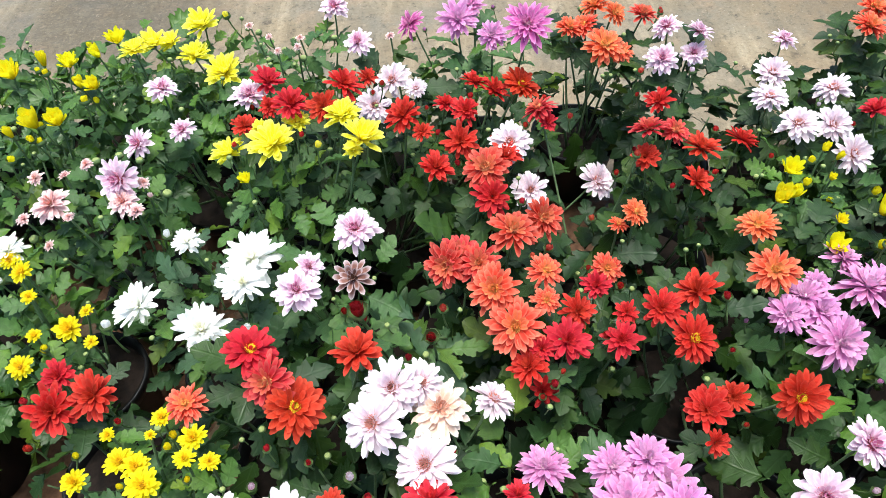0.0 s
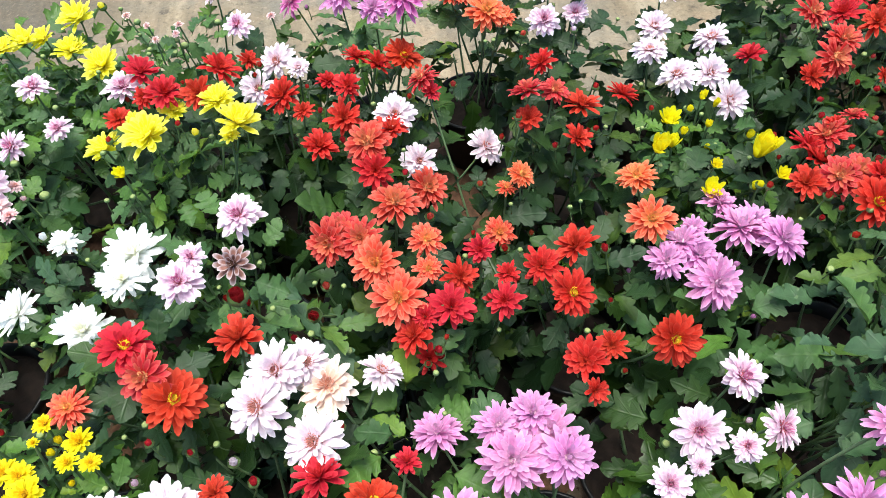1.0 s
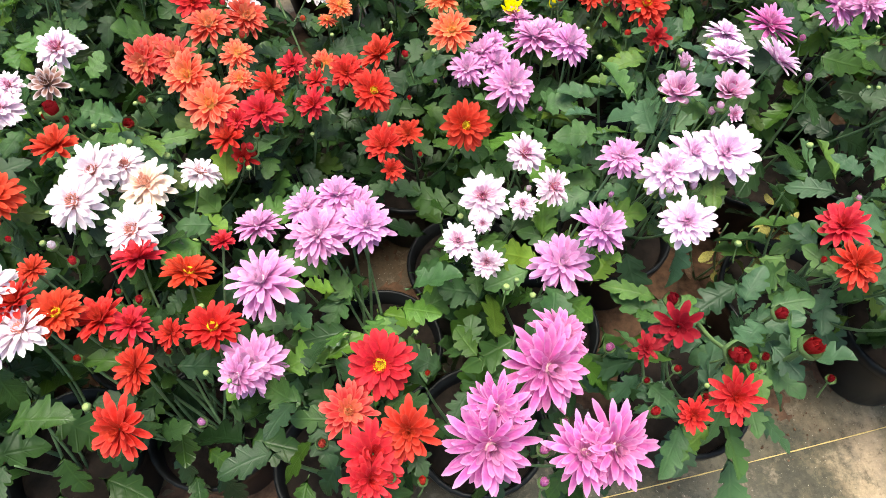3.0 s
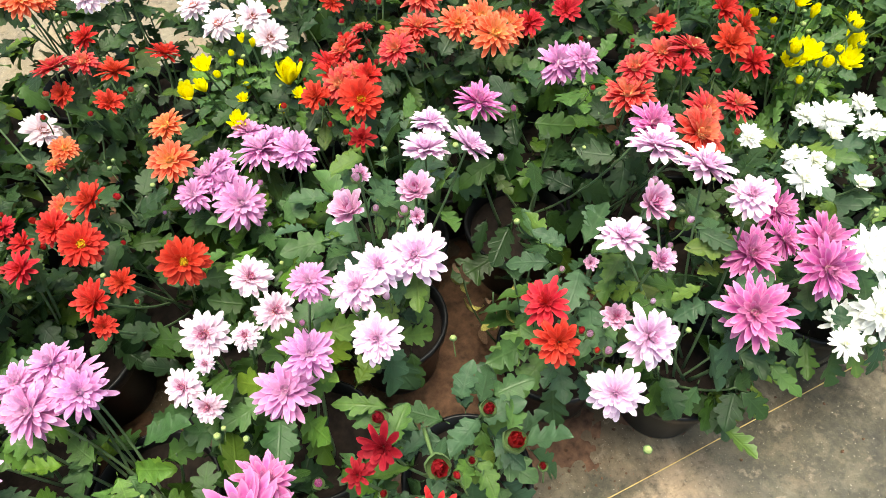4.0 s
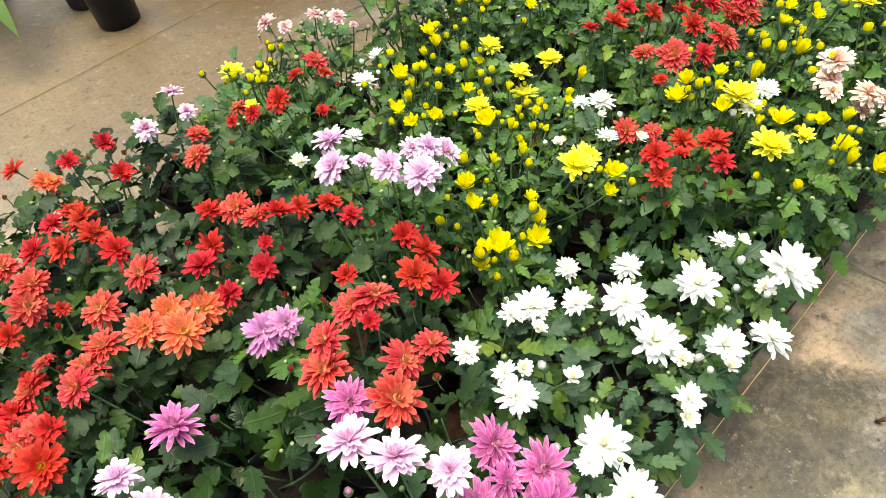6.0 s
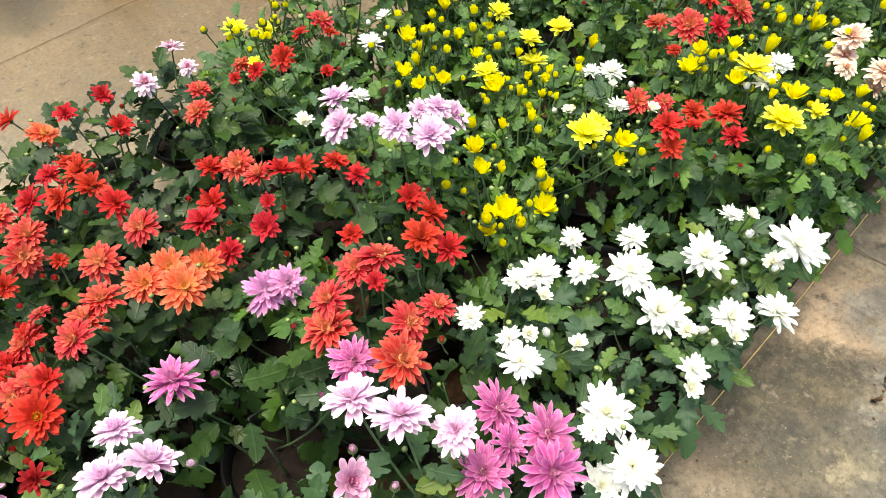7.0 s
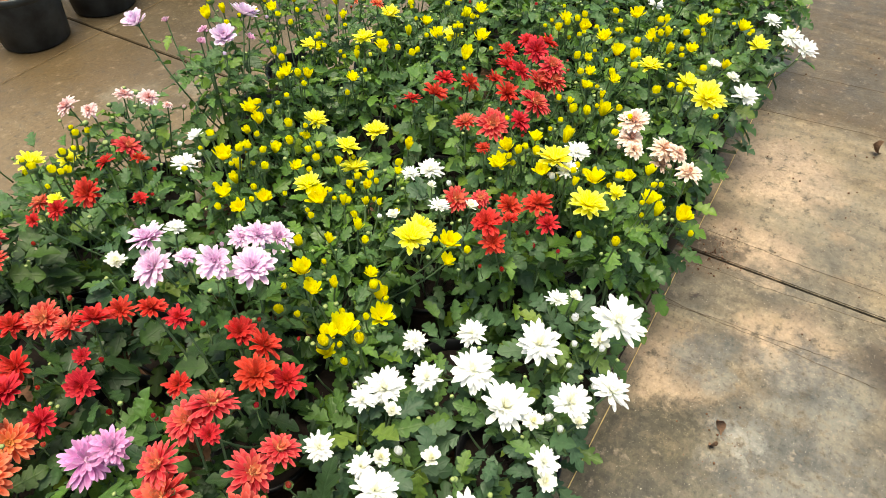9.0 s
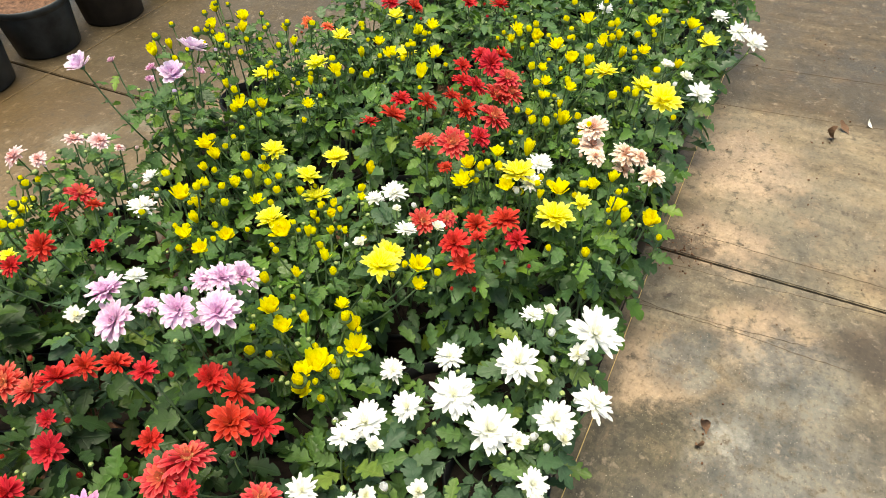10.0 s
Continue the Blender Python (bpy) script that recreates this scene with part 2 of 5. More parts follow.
def times(n, links, a, b):
    m = n.new("ShaderNodeMath")
    m.operation = "MULTIPLY"
    for socket, value in ((m.inputs[0], a), (m.inputs[1], b)):
        if isinstance(value, bpy.types.NodeSocket):
            links.new(value, socket)
        else:
            socket.default_value = value
    return m.outputs[0]


def floor_material():
    m, n, links, b = shader("stained_floor", 0.6, 0.35)
    geo = n.new("ShaderNodeNewGeometry")
    where = geo.outputs["Position"]
    big = noise_node(n, links, 2.6, 7, 0.66, where)
    mid = noise_node(n, links, 9.0, 6, 0.68, where)
    small = noise_node(n, links, 26.0, 7, 0.72, where)
    fine = noise_node(n, links, 85.0, 6, 0.75, where)
    grit = noise_node(n, links, 260.0, 3, 0.6, where)
    # trowel marks that run across the walkway
    stretch = n.new("ShaderNodeMapping")
    stretch.inputs["Scale"].default_value = (9.0, 1.5, 1.0)
    stretch.inputs["Rotation"].default_value = (0, 0, 0.06)
    links.new(where, stretch.inputs["Vector"])
    brush = noise_node(n, links, 2.2, 7, 0.66, stretch.outputs[0])
    tan = ramp(n, [(0.28, (0.118, 0.09, 0.055)), (0.5, (0.195, 0.15, 0.094)), (0.72, (0.31, 0.25, 0.165))])
    links.new(brush.outputs[0], tan.inputs[0])
    # grey clouds put the sky's sheen on wet patches into the colour
    cloud = ramp(n, [(0.42, (0, 0, 0)), (0.54, (0.45, 0.45, 0.45)), (0.66, (0.85, 0.85, 0.85))])
    links.new(big.outputs[0], cloud.inputs[0])
    done = mixed(n, links, tan.outputs[0], (0.15, 0.135, 0.105), cloud.outputs[0])
    rust = ramp(n, [(0.52, (0, 0, 0)), (0.64, (0.6, 0.6, 0.6))])
    links.new(mid.outputs[0], rust.inputs[0])
    done = mixed(n, links, done, (0.245, 0.172, 0.106), rust.outputs[0])
    # ragged outlines for the stains below
    warp = n.new("ShaderNodeVectorMath")
    warp.operation = "MULTIPLY_ADD"
    wobble = noise_node(n, links, 11.0, 7, 0.72, where)
    links.new(wobble.outputs["Color"], warp.inputs[0])
    warp.inputs[1].default_value = (0.26, 0.26, 0.0)
    shifted = n.new("ShaderNodeVectorMath")
    shifted.operation = "SUBTRACT"
    links.new(where, shifted.inputs[0])
    shifted.inputs[1].default_value = (0.13, 0.13, 0.0)
    links.new(shifted.outputs[0], warp.inputs[2])
    ragged = warp.outputs[0]
    patchy = ramp(n, [(0.38, (0.35, 0.35, 0.35)), (0.5, (1, 1, 1))])
    links.new(small.outputs[0], patchy.inputs[0])
    for colour, strength, places in (
            ((0.4, 0.29, 0.2), 0.75, ((1.92, -0.06, 0.1), (1.51, -0.06, 0.06), (1.44, -0.17, 0.09), (1.01, -0.03, 0.06), (2.36, -0.14, 0.1), (2.7, -0.1, 0.16), (2.1, -0.28, 0.1))),
            ((0.135, 0.135, 0.125), 0.8, ((1.78, -0.34, 0.17), (2.02, -0.33, 0.1), (1.97, -0.13, 0.07), (1.35, -0.3, 0.1))),
            ((0.058, 0.05, 0.029), 0.9, ((0.86, -0.03, 0.07), (1.14, -0.03, 0.09), (1.27, -0.07, 0.1), (1.2, -0.22, 0.13), (1.6, -0.11, 0.1), (1.67, -0.05, 0.08), (1.75, -0.11, 0.09), (1.57, -0.06, 0.09), (1.48, -0.22, 0.11), (1.55, -0.38, 0.12), (0.55, -0.12, 0.25))),
            ((0.05, 0.032, 0.021), 0.9, ((2.31, -0.02, 0.045), (2.13, -0.06, 0.022))),
            # wet brown floor and shade in one colour, mostly by the large pots
            ((0.075, 0.058, 0.035), 0.85, ((2.5, 2.3, 0.7), (3.1, 2.0, 0.7), (1.5, 3.0, 0.5), (2.1, 2.35, 0.4), (-0.9, 1.9, 0.3), (0.6, 2.5, 0.3))),
            ((0.17, 0.12, 0.066), 0.75, ((1.35, 2.1, 0.5), (1.7, 1.75, 0.35), (1.9, 2.0, 0.4))),
            ((0.36, 0.3, 0.17), 0.4, ((1.65, -0.22, 0.035),)),
            ((0.36, 0.35, 0.32), 0.45, ((1.83, -0.26, 0.04), (2.02, 1.72, 0.09), (2.2, 1.6, 0.06)))):
        mask = times(n, links, times(n, links, spots(n, links, ragged, places), patchy.outputs[0]), strength)
        done = mixed(n, links, done, colour, mask)
    # the walkway is trodden and dirty, cleaner away from the beds
    sep = n.new("ShaderNodeSeparateXYZ")
    links.new(where, sep.inputs[0])
    trodden = n.new("ShaderNodeMapRange")
    trodden.inputs["From Min"].default_value, trodden.inputs["From Max"].default_value = 0.12, -0.02
    links.new(sep.outputs["Y"], trodden.inputs["Value"])
    film = ramp(n, [(0.36, (0.36, 0.37, 0.38)), (0.48, (0.62, 0.61, 0.6)), (0.6, (0.98, 0.95, 0.9))])
    links.new(wobble.outputs[0], film.inputs[0])
    swept = n.new("ShaderNodeMapRange")
    swept.inputs["From Min"].default_value, swept.inputs["From Max"].default_value = 2.25, 2.5
    swept.inputs["To Min"].default_value, swept.inputs["To Max"].default_value = 1.0, 0.55
    links.new(sep.outputs["X"], swept.inputs["Value"])
    done = mixed(n, links, done, mixed(n, links, done, film.outputs[0], 1.0, "MULTIPLY"), times(n, links, trodden.outputs[0], swept.outputs[0]))
    # a dark wet blotch, and soil trodden into the joint
    blotch = times(n, links, spots(n, links, where, ((2.15, -0.47, 0.06), (2.1, -0.51, 0.06), (2.2, -0.54, 0.07)), 0.65), 0.85)
    done = mixed(n, links, done, (0.045, 0.032, 0.02), blotch)
    dirt = times(n, links, spots(n, links, ragged, ((2.3, -0.05, 0.05), (2.33, -0.1, 0.035), (2.27, -0.01, 0.05)), 0.6), 0.8)
    done = mixed(n, links, done, (0.06, 0.042, 0.026), dirt)
    # the far alley browns towards the large pots: wet floor with shade tinted in
    along = n.new("ShaderNodeMapRange")
    along.inputs["From Min"].default_value, along.inputs["From Max"].default_value = 0.9, 2.0
    links.new(sep.outputs["X"], along.inputs["Value"])
    alley = n.new("ShaderNodeMapRange")
    alley.inputs["From Min"].default_value, alley.inputs["From Max"].default_value = 1.1, 1.5
    links.new(sep.outputs["Y"], alley.inputs["Value"])
    browned = mixed(n, links, done, (0.6, 0.54, 0.44), 1.0, "MULTIPLY")
    done = mixed(n, links, done, browned, times(n, links, along.outputs[0], alley.outputs[0]))
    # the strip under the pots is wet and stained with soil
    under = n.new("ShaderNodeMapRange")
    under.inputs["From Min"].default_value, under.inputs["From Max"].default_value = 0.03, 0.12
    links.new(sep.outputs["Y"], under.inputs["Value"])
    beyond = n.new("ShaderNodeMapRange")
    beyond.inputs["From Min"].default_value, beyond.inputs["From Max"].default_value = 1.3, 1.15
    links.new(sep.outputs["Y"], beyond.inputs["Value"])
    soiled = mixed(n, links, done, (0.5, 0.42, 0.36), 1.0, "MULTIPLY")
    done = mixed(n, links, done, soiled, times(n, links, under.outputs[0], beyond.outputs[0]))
    # a darker slab at the far end of the walkway
    start = n.new("ShaderNodeMapRange")
    start.inputs["From Min"].default_value, start.inputs["From Max"].default_value = 2.94, 3.04
    links.new(sep.outputs["X"], start.inputs["Value"])
    side = n.new("ShaderNodeMapRange")
    side.inputs["From Min"].default_value, side.inputs["From Max"].default_value = 0.4, 0.1
    links.new(sep.outputs["Y"], side.inputs["Value"])
    far_slab = times(n, links, start.outputs[0], side.outputs[0])
    dark_slab = mixed(n, links, done, (0.46, 0.43, 0.39), 1.0, "MULTIPLY")
    done = mixed(n, links, done, dark_slab, far_slab)
    # pale wear and black specks
    pale = ramp(n, [(0.57, (0, 0, 0)), (0.66, (0.55, 0.55, 0.55))])
    links.new(small.outputs[0], pale.inputs[0])
    done = mixed(n, links, done, (0.34, 0.26, 0.185), times(n, links, pale.outputs[0], 0.7))
    black = ramp(n, [(0.33, (0.85, 0.85, 0.85)), (0.44, (0, 0, 0))])
    links.new(small.outputs[0], black.inputs[0])
    done = mixed(n, links, done, (0.05, 0.038, 0.024), black.outputs[0])
    speck = ramp(n, [(0.34, (0.5, 0.48, 0.44)), (0.46, (0.95, 0.95, 0.95)), (0.56, (1, 1, 1)), (0.68, (1.3, 1.27, 1.22))])
    links.new(fine.outputs[0], speck.inputs[0])
    done = mixed(n, links, done, speck.outputs[0], 1.0, "MULTIPLY")
    dots = ramp(n, [(0.66, (0, 0, 0)), (0.72, (0.8, 0.8, 0.8))])
    links.new(grit.outputs[0], dots.inputs[0])
    done = mixed(n, links, done, (0.5, 0.44, 0.34), dots.outputs[0])
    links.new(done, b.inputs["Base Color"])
    wet = ramp(n, [(0.4, (0.62, 0.62, 0.62)), (0.6, (0.36, 0.36, 0.36))])
    links.new(big.outputs[0], wet.inputs[0])
    links.new(wet.outputs[0], b.inputs["Roughness"])
    bumped(n, links, b, mixed(n, links, fine.outputs[0], mid.outputs[0], 0.5), 0.5, 0.004)
    return m


FLOOR = floor_material()
CRACK = plain("crack_dirt", (0.075, 0.055, 0.038), 0.95, 40.0, 0.5, 0.6)
JOINT = plain("joint_dirt", (0.03, 0.022, 0.016), 0.95, 40.0, 0.5, 0.6)


# ---- meshes ----
def mesh_of(name, bm, *materials):
    me = bpy.data.meshes.new(name)
    bm.to_mesh(me)
    bm.free()
    for m in materials:
        me.materials.append(m)
    me.polygons.foreach_set("use_smooth", [True] * len(me.polygons))
    return me


def part(name, me, parent, matrix=None, label=""):
    ob = new(name, me)
    ob.parent = parent
    if matrix is not None:
        ob.matrix_basis = matrix
    return tagged(ob, label)


def blade(bm, uv, rows, width, place, ring):
    """A petal or leaf: rows of (v, half width), three points across, set by place(v, side)."""
    lines, rim = [], bm.loops.layers.uv.get("Rim")
    for v, w in rows:
        lines.append([(bm.verts.new(place(v, s, w * width)), (ring, v), (abs(s), v)) for s in (-1, 0, 1)])
    for a, b in zip(lines, lines[1:]):
        for k in (0, 1):
            corner = (a[k], a[k + 1], b[k + 1], b[k])
            f = bm.faces.new([c[0] for c in corner])
            for loop, c in zip(f.loops, corner):
                loop[uv].uv = c[1]
                if rim is not None:
                    loop[rim].uv = c[2]


ROUND = [(0.0, 0.3), (0.32, 0.7), (0.64, 1.0), (0.9, 0.8), (1.0, 0.2)]
POINTED = [(0.0, 0.36), (0.34, 0.8), (0.64, 1.0), (0.87, 0.76), (1.0, 0.14)]


def petal(bm, uv, turn, start, length, rise, bend, width, shape, ring, foot, cup, rng):
    """rise: degrees above level at the foot; bend: degrees by which it curls up (or down) to its tip."""
    roll = rng.uniform(-0.25, 0.25)
    twist = rng.uniform(-0.12, 0.12)
    c, s = math.cos(turn), math.sin(turn)

    def place(v, side, w):
        a = radians(rise + bend * v / 2)
        r, z = start + length * v * math.cos(a), foot + length * v * math.sin(a)
        z += abs(side) * cup * w + side * w * roll - 0.0
        x = side * w + twist * length * v * v
        up = -abs(side) * cup * w * 0.3
        return Vector((c * (r + up) - s * x, s * (r + up) + c * x, z))

    blade(bm, uv, shape, width, place, ring)


FORMS = {
    # count, length, rise, bend, half width, height of the foot
    "double": [(15, 0.52, 0, -14, 0.062, 0.0), (14, 0.47, 10, -12, 0.06, 0.015), (13, 0.4, 21, -8, 0.055, 0.03), (12, 0.31, 36, 6, 0.048, 0.04), (10, 0.2, 56, 28, 0.036, 0.05), (8, 0.12, 72, 46, 0.026, 0.055)],
    "loose": [(13, 0.52, 8, -8, 0.068, 0.0), (12, 0.46, 20, -4, 0.064, 0.015), (10, 0.37, 35, 2, 0.057, 0.03), (8, 0.26, 52, 14, 0.046, 0.04), (6, 0.16, 70, 24, 0.034, 0.05)],
    "daisy": [(17, 0.5, 0, -18, 0.068, 0.0), (16, 0.47, 11, -14, 0.066, 0.015), (14, 0.4, 23, -4, 0.06, 0.03), (11, 0.28, 40, 14, 0.046, 0.04), (8, 0.18, 58, 30, 0.034, 0.05)],
    "spoon": [(15, 0.51, -2, -12, 0.073, 0.0), (14, 0.47, 9, -10, 0.07, 0.02), (13, 0.4, 20, -4, 0.063, 0.035), (13, 0.3, 34, 12, 0.05, 0.045), (12, 0.2, 52, 34, 0.038, 0.055), (9, 0.12, 70, 46, 0.028, 0.06)],
    "spider": [(17, 0.52, -6, -12, 0.058, 0.0), (16, 0.48, 9, -12, 0.056, 0.02), (15, 0.42, 24, -6, 0.053, 0.035), (13, 0.33, 41, 8, 0.045, 0.045), (11, 0.22, 58, 26, 0.035, 0.055), (9, 0.13, 74, 38, 0.026, 0.06)],
    "quill": [(15, 0.54, -6, -8, 0.057, 0.0), (14, 0.5, 8, -10, 0.056, 0.02), (13, 0.43, 24, -4, 0.052, 0.035), (12, 0.33, 42, 8, 0.046, 0.045), (11, 0.22, 59, 26, 0.036, 0.055), (9, 0.13, 75, 38, 0.026, 0.06)],
    "cup": [(9, 0.72, 58, 22, 0.13, 0.0), (8, 0.76, 66, 20, 0.13, 0.02), (8, 0.74, 73, 18, 0.12, 0.03), (7, 0.66, 80, 14, 0.1, 0.04), (5, 0.54, 86, 8, 0.08, 0.05)],
    "lotus": [(15, 0.54, 4, 6, 0.064, 0.0), (14, 0.51, 16, 6, 0.063, 0.02), (13, 0.46, 30, 4, 0.058, 0.035), (11, 0.38, 46, 6, 0.05, 0.045), (8, 0.28, 64, 10, 0.04, 0.055), (5, 0.17, 78, 12, 0.032, 0.06)],
    "goblet": [(12, 0.56, 16, 14, 0.1, 0.0), (11, 0.52, 30, 16, 0.095, 0.02), (9, 0.44, 46, 20, 0.085, 0.03), (7, 0.32, 62, 22, 0.065, 0.04), (5, 0.2, 76, 20, 0.045, 0.05)],
    "bowl": [(13, 0.53, 12, 8, 0.078, 0.0), (12, 0.5, 25, 8, 0.075, 0.02), (11, 0.45, 39, 8, 0.068, 0.035), (9, 0.37, 54, 10, 0.058, 0.045), (7, 0.27, 70, 12, 0.045, 0.055)],
    "star": [(9, 0.52, 14, -6, 0.085, 0.0), (8, 0.42, 34, 0, 0.08, 0.02), (6, 0.28, 56, 10, 0.06, 0.03), (4, 0.17, 72, 14, 0.04, 0.04)],
    "pompon": [(15, 0.5, 10, -10, 0.075, 0.0), (14, 0.44, 24, -4, 0.07, 0.02), (11, 0.34, 42, 6, 0.06, 0.035), (7, 0.2, 62, 16, 0.045, 0.045)],
}
FORM_OF = {"FD": "star", "YD": "pompon", "Y": "cup", "LC": "goblet", "YL": "bowl", "W": "lotus", "WH": "goblet", "LP": "spoon", "WP": "daisy", "PP": "spoon", "LK": "spoon", "PK": "spider", "SP": "goblet", "MG": "quill", "SA": "spoon",
           "R": "loose", "RY": "daisy", "DR": "star", "RO": "double", "O": "double", "PE": "spoon"}


def head_mesh(code, seed):
    rng = random.Random(seed * 77 + sum(map(ord, code)))
    form = FORM_OF[code]
    bm = bmesh.new()
    bm.loops.layers.uv.new("UVMap")
    bm.loops.layers.uv.new("Rim")
    uv = bm.loops.layers.uv["UVMap"]
    rings = FORMS[form]
    open_ = rng.uniform(-6, 14) if form != "cup" else -22 + 7 * seed
    for k, (count, length, rise, bend, width, foot) in enumerate(rings):
        first = rng.uniform(0, 6.28)
        for i in range(count):
            if rng.random() < 0.05:
                continue
            turn = first + 6.2832 * i / count + rng.uniform(-0.1, 0.1)
            loose = 1.0 if form in ("quill", "spider", "star", "cup", "lotus", "loose", "bowl", "spoon") else 0.7
            petal(bm, uv, turn, {"daisy": 0.05, "cup": 0.1}.get(form, 0.02), length * (1 + loose * rng.uniform(-0.26, 0.08)), rise + open_ + loose * rng.uniform(-12, 12), bend + loose * rng.uniform(-14, 14),
                  width * rng.uniform(0.88, 1.1), POINTED if form == "quill" or form in ("spider", "cup", "bowl", "lotus") and i % 2 else ROUND, 1 - k / max(1, len(rings) - 1) if form != "daisy" else 1.0 - 0.12 * k,
                  foot, 0.5 if form == "cup" else 0.42, rng)
    return mesh_of("petals_" + code, bm, PETALS[code])


def eye_mesh(code):
    """A button of many short florets."""
    rng = random.Random(5)
    bm = bmesh.new()
    radius = {"MG": 0.06, "O": 0.115, "RO": 0.115, "LP": 0.15, "WP": 0.15, "RY": 0.105, "PK": 0.055, "YD": 0.14}.get(code, 0.12)
    for i in range(70):
        r, a = radius * math.sqrt((i + 0.5) / 70), 2.39996 * i
        h = 0.05 * (1 - (r / radius) ** 2) + 0.05 + rng.uniform(0, 0.02)
        bmesh.ops.create_cone(bm, cap_ends=True, segments=5, radius1=0.017, radius2=0.009, depth=0.06, matrix=Matrix.Translation((r * math.cos(a), r * math.sin(a), h)))
    return mesh_of("eye_" + code, bm, EYE[code])


def bud_mesh(name, colour, shown, seed=3):
    """An unopened flower on its stalk: a green cup of scales, with folded petals standing out of it."""
    rng = random.Random(seed)
    bm = bmesh.new()
    bm.loops.layers.uv.new("UVMap")
    bm.loops.layers.uv.new("Rim")
    uv = bm.loops.layers.uv["UVMap"]
    if shown:
        for k, (count, length, rise, half) in enumerate(((8, 0.6, 72, 0.18), (7, 0.66, 80, 0.17), (6, 0.66, 86, 0.14), (4, 0.6, 89, 0.1))):
            for q in range(count):
                petal(bm, uv, 6.2832 * (q + 0.5 * k) / count + rng.uniform(-0.15, 0.15), 0.2 - 0.045 * k, length * rng.uniform(0.88, 1.08), rise + rng.uniform(-5, 5), 26, half, ROUND, 0.9, 0.02, 0.5, rng)
    for f in bm.faces:
        f.material_index = 1
    profile = [(0.06, -0.14), (0.24, -0.1), (0.4, 0.04), (0.45, 0.2), (0.42, 0.36)] if shown else [(0.06, -0.14), (0.28, -0.08), (0.45, 0.1), (0.47, 0.3), (0.36, 0.5), (0.18, 0.62), (0.02, 0.66)]
    sides = 11
    rings = [[bm.verts.new((r * (1 + 0.08 * (n % 2)) * math.cos(6.2832 * n / sides), r * (1 + 0.08 * (n % 2)) * math.sin(6.2832 * n / sides), z)) for n in range(sides)] for r, z in profile]
    for row, (a, b) in enumerate(zip(rings, rings[1:])):
        for n in range(sides):
            f = bm.faces.new((a[n], a[(n + 1) % sides], b[(n + 1) % sides], b[n]))
            f.material_index = 1 if not shown and row >= 4 else 0
    foot = [Vector((0.5 * v * v, 0.25 * v * v, -0.12 - 2.6 * v)) for v in (0, 0.25, 0.5, 0.75, 1.0)]
    tube(bm, foot, [0.1, 0.08, 0.08, 0.09, 0.1], 5)
    return mesh_of(name, bm, CALYX, colour)


def leaf_mesh(seed, low=0.0, high=0.6, narrow=0.88, wide=1.12, material=LEAF):
    """A lobed leaf, 1 long, with its stalk at the origin; it lies along +x and its upper side looks to +z."""
    rng = random.Random(seed)
    bm = bmesh.new()
    uv = bm.loops.layers.uv.new("UVMap")
    # half outline: stalk, two side lobes, end lobe; blunt on some leaves, cut deep on others
    blunt = [(0.0, 0.012), (0.12, 0.012), (0.18, 0.05), (0.19, 0.14), (0.24, 0.17), (0.25, 0.24), (0.31, 0.235), (0.36, 0.275), (0.41, 0.235), (0.42, 0.215), (0.435, 0.195), (0.47, 0.235), (0.5, 0.29),
             (0.57, 0.28), (0.62, 0.335), (0.68, 0.28), (0.7, 0.24), (0.695, 0.215), (0.7, 0.19), (0.75, 0.195), (0.78, 0.22), (0.84, 0.19), (0.9, 0.2), (0.93, 0.13), (0.97, 0.1), (1.0, 0.0)]
    deep = [(0.0, 0.012), (0.16, 0.012), (0.22, 0.05), (0.26, 0.12), (0.31, 0.14), (0.34, 0.22), (0.4, 0.215), (0.47, 0.27), (0.47, 0.19), (0.47, 0.12), (0.46, 0.085), (0.5, 0.15), (0.54, 0.24),
            (0.61, 0.245), (0.65, 0.315), (0.74, 0.35), (0.74, 0.25), (0.72, 0.16), (0.7, 0.105), (0.76, 0.14), (0.8, 0.2), (0.87, 0.215), (0.88, 0.13), (0.94, 0.11), (0.97, 0.05), (1.0, 0.0)]
    cut = rng.uniform(low, high)
    outline = [(a[0] + (b[0] - a[0]) * cut, a[1] + (b[1] - a[1]) * cut) for a, b in zip(blunt, deep)]
    droop, fold, sway = rng.uniform(-0.1, 0.6), rng.uniform(-0.05, 0.6), rng.uniform(-0.2, 0.2)
    broad, ripple = rng.uniform(narrow, wide), rng.uniform(0.5, 1.3)
    lines, last = [], len(outline) - 1
    for k, (px, py) in enumerate(outline):
        v = k / last
        row = []
        for col in (-1, 0, 1):
            side = 1 if col >= 0 else -1
            x = v * (1 - abs(col)) + (px + rng.uniform(-0.008, 0.008)) * abs(col)
            y = py * broad * col * rng.uniform(0.97, 1.03)
            z = -droop * x * x + fold * abs(y) + 0.032 * ripple * math.sin(13 * x + 2.5 * side + 4 * y) * abs(col)
            row.append((bm.verts.new((x, y + sway * x * x, z)), (y, x)))
        lines.append(row)
    for a, b in zip(lines, lines[1:]):
        for k in range(2):
            corner = (a[k], b[k], b[k + 1], a[k + 1])
            f = bm.faces.new([c[0] for c in corner])
            for loop, c in zip(f.loops, corner):
                loop[uv].uv = c[1]
    return mesh_of("leaf", bm, material)


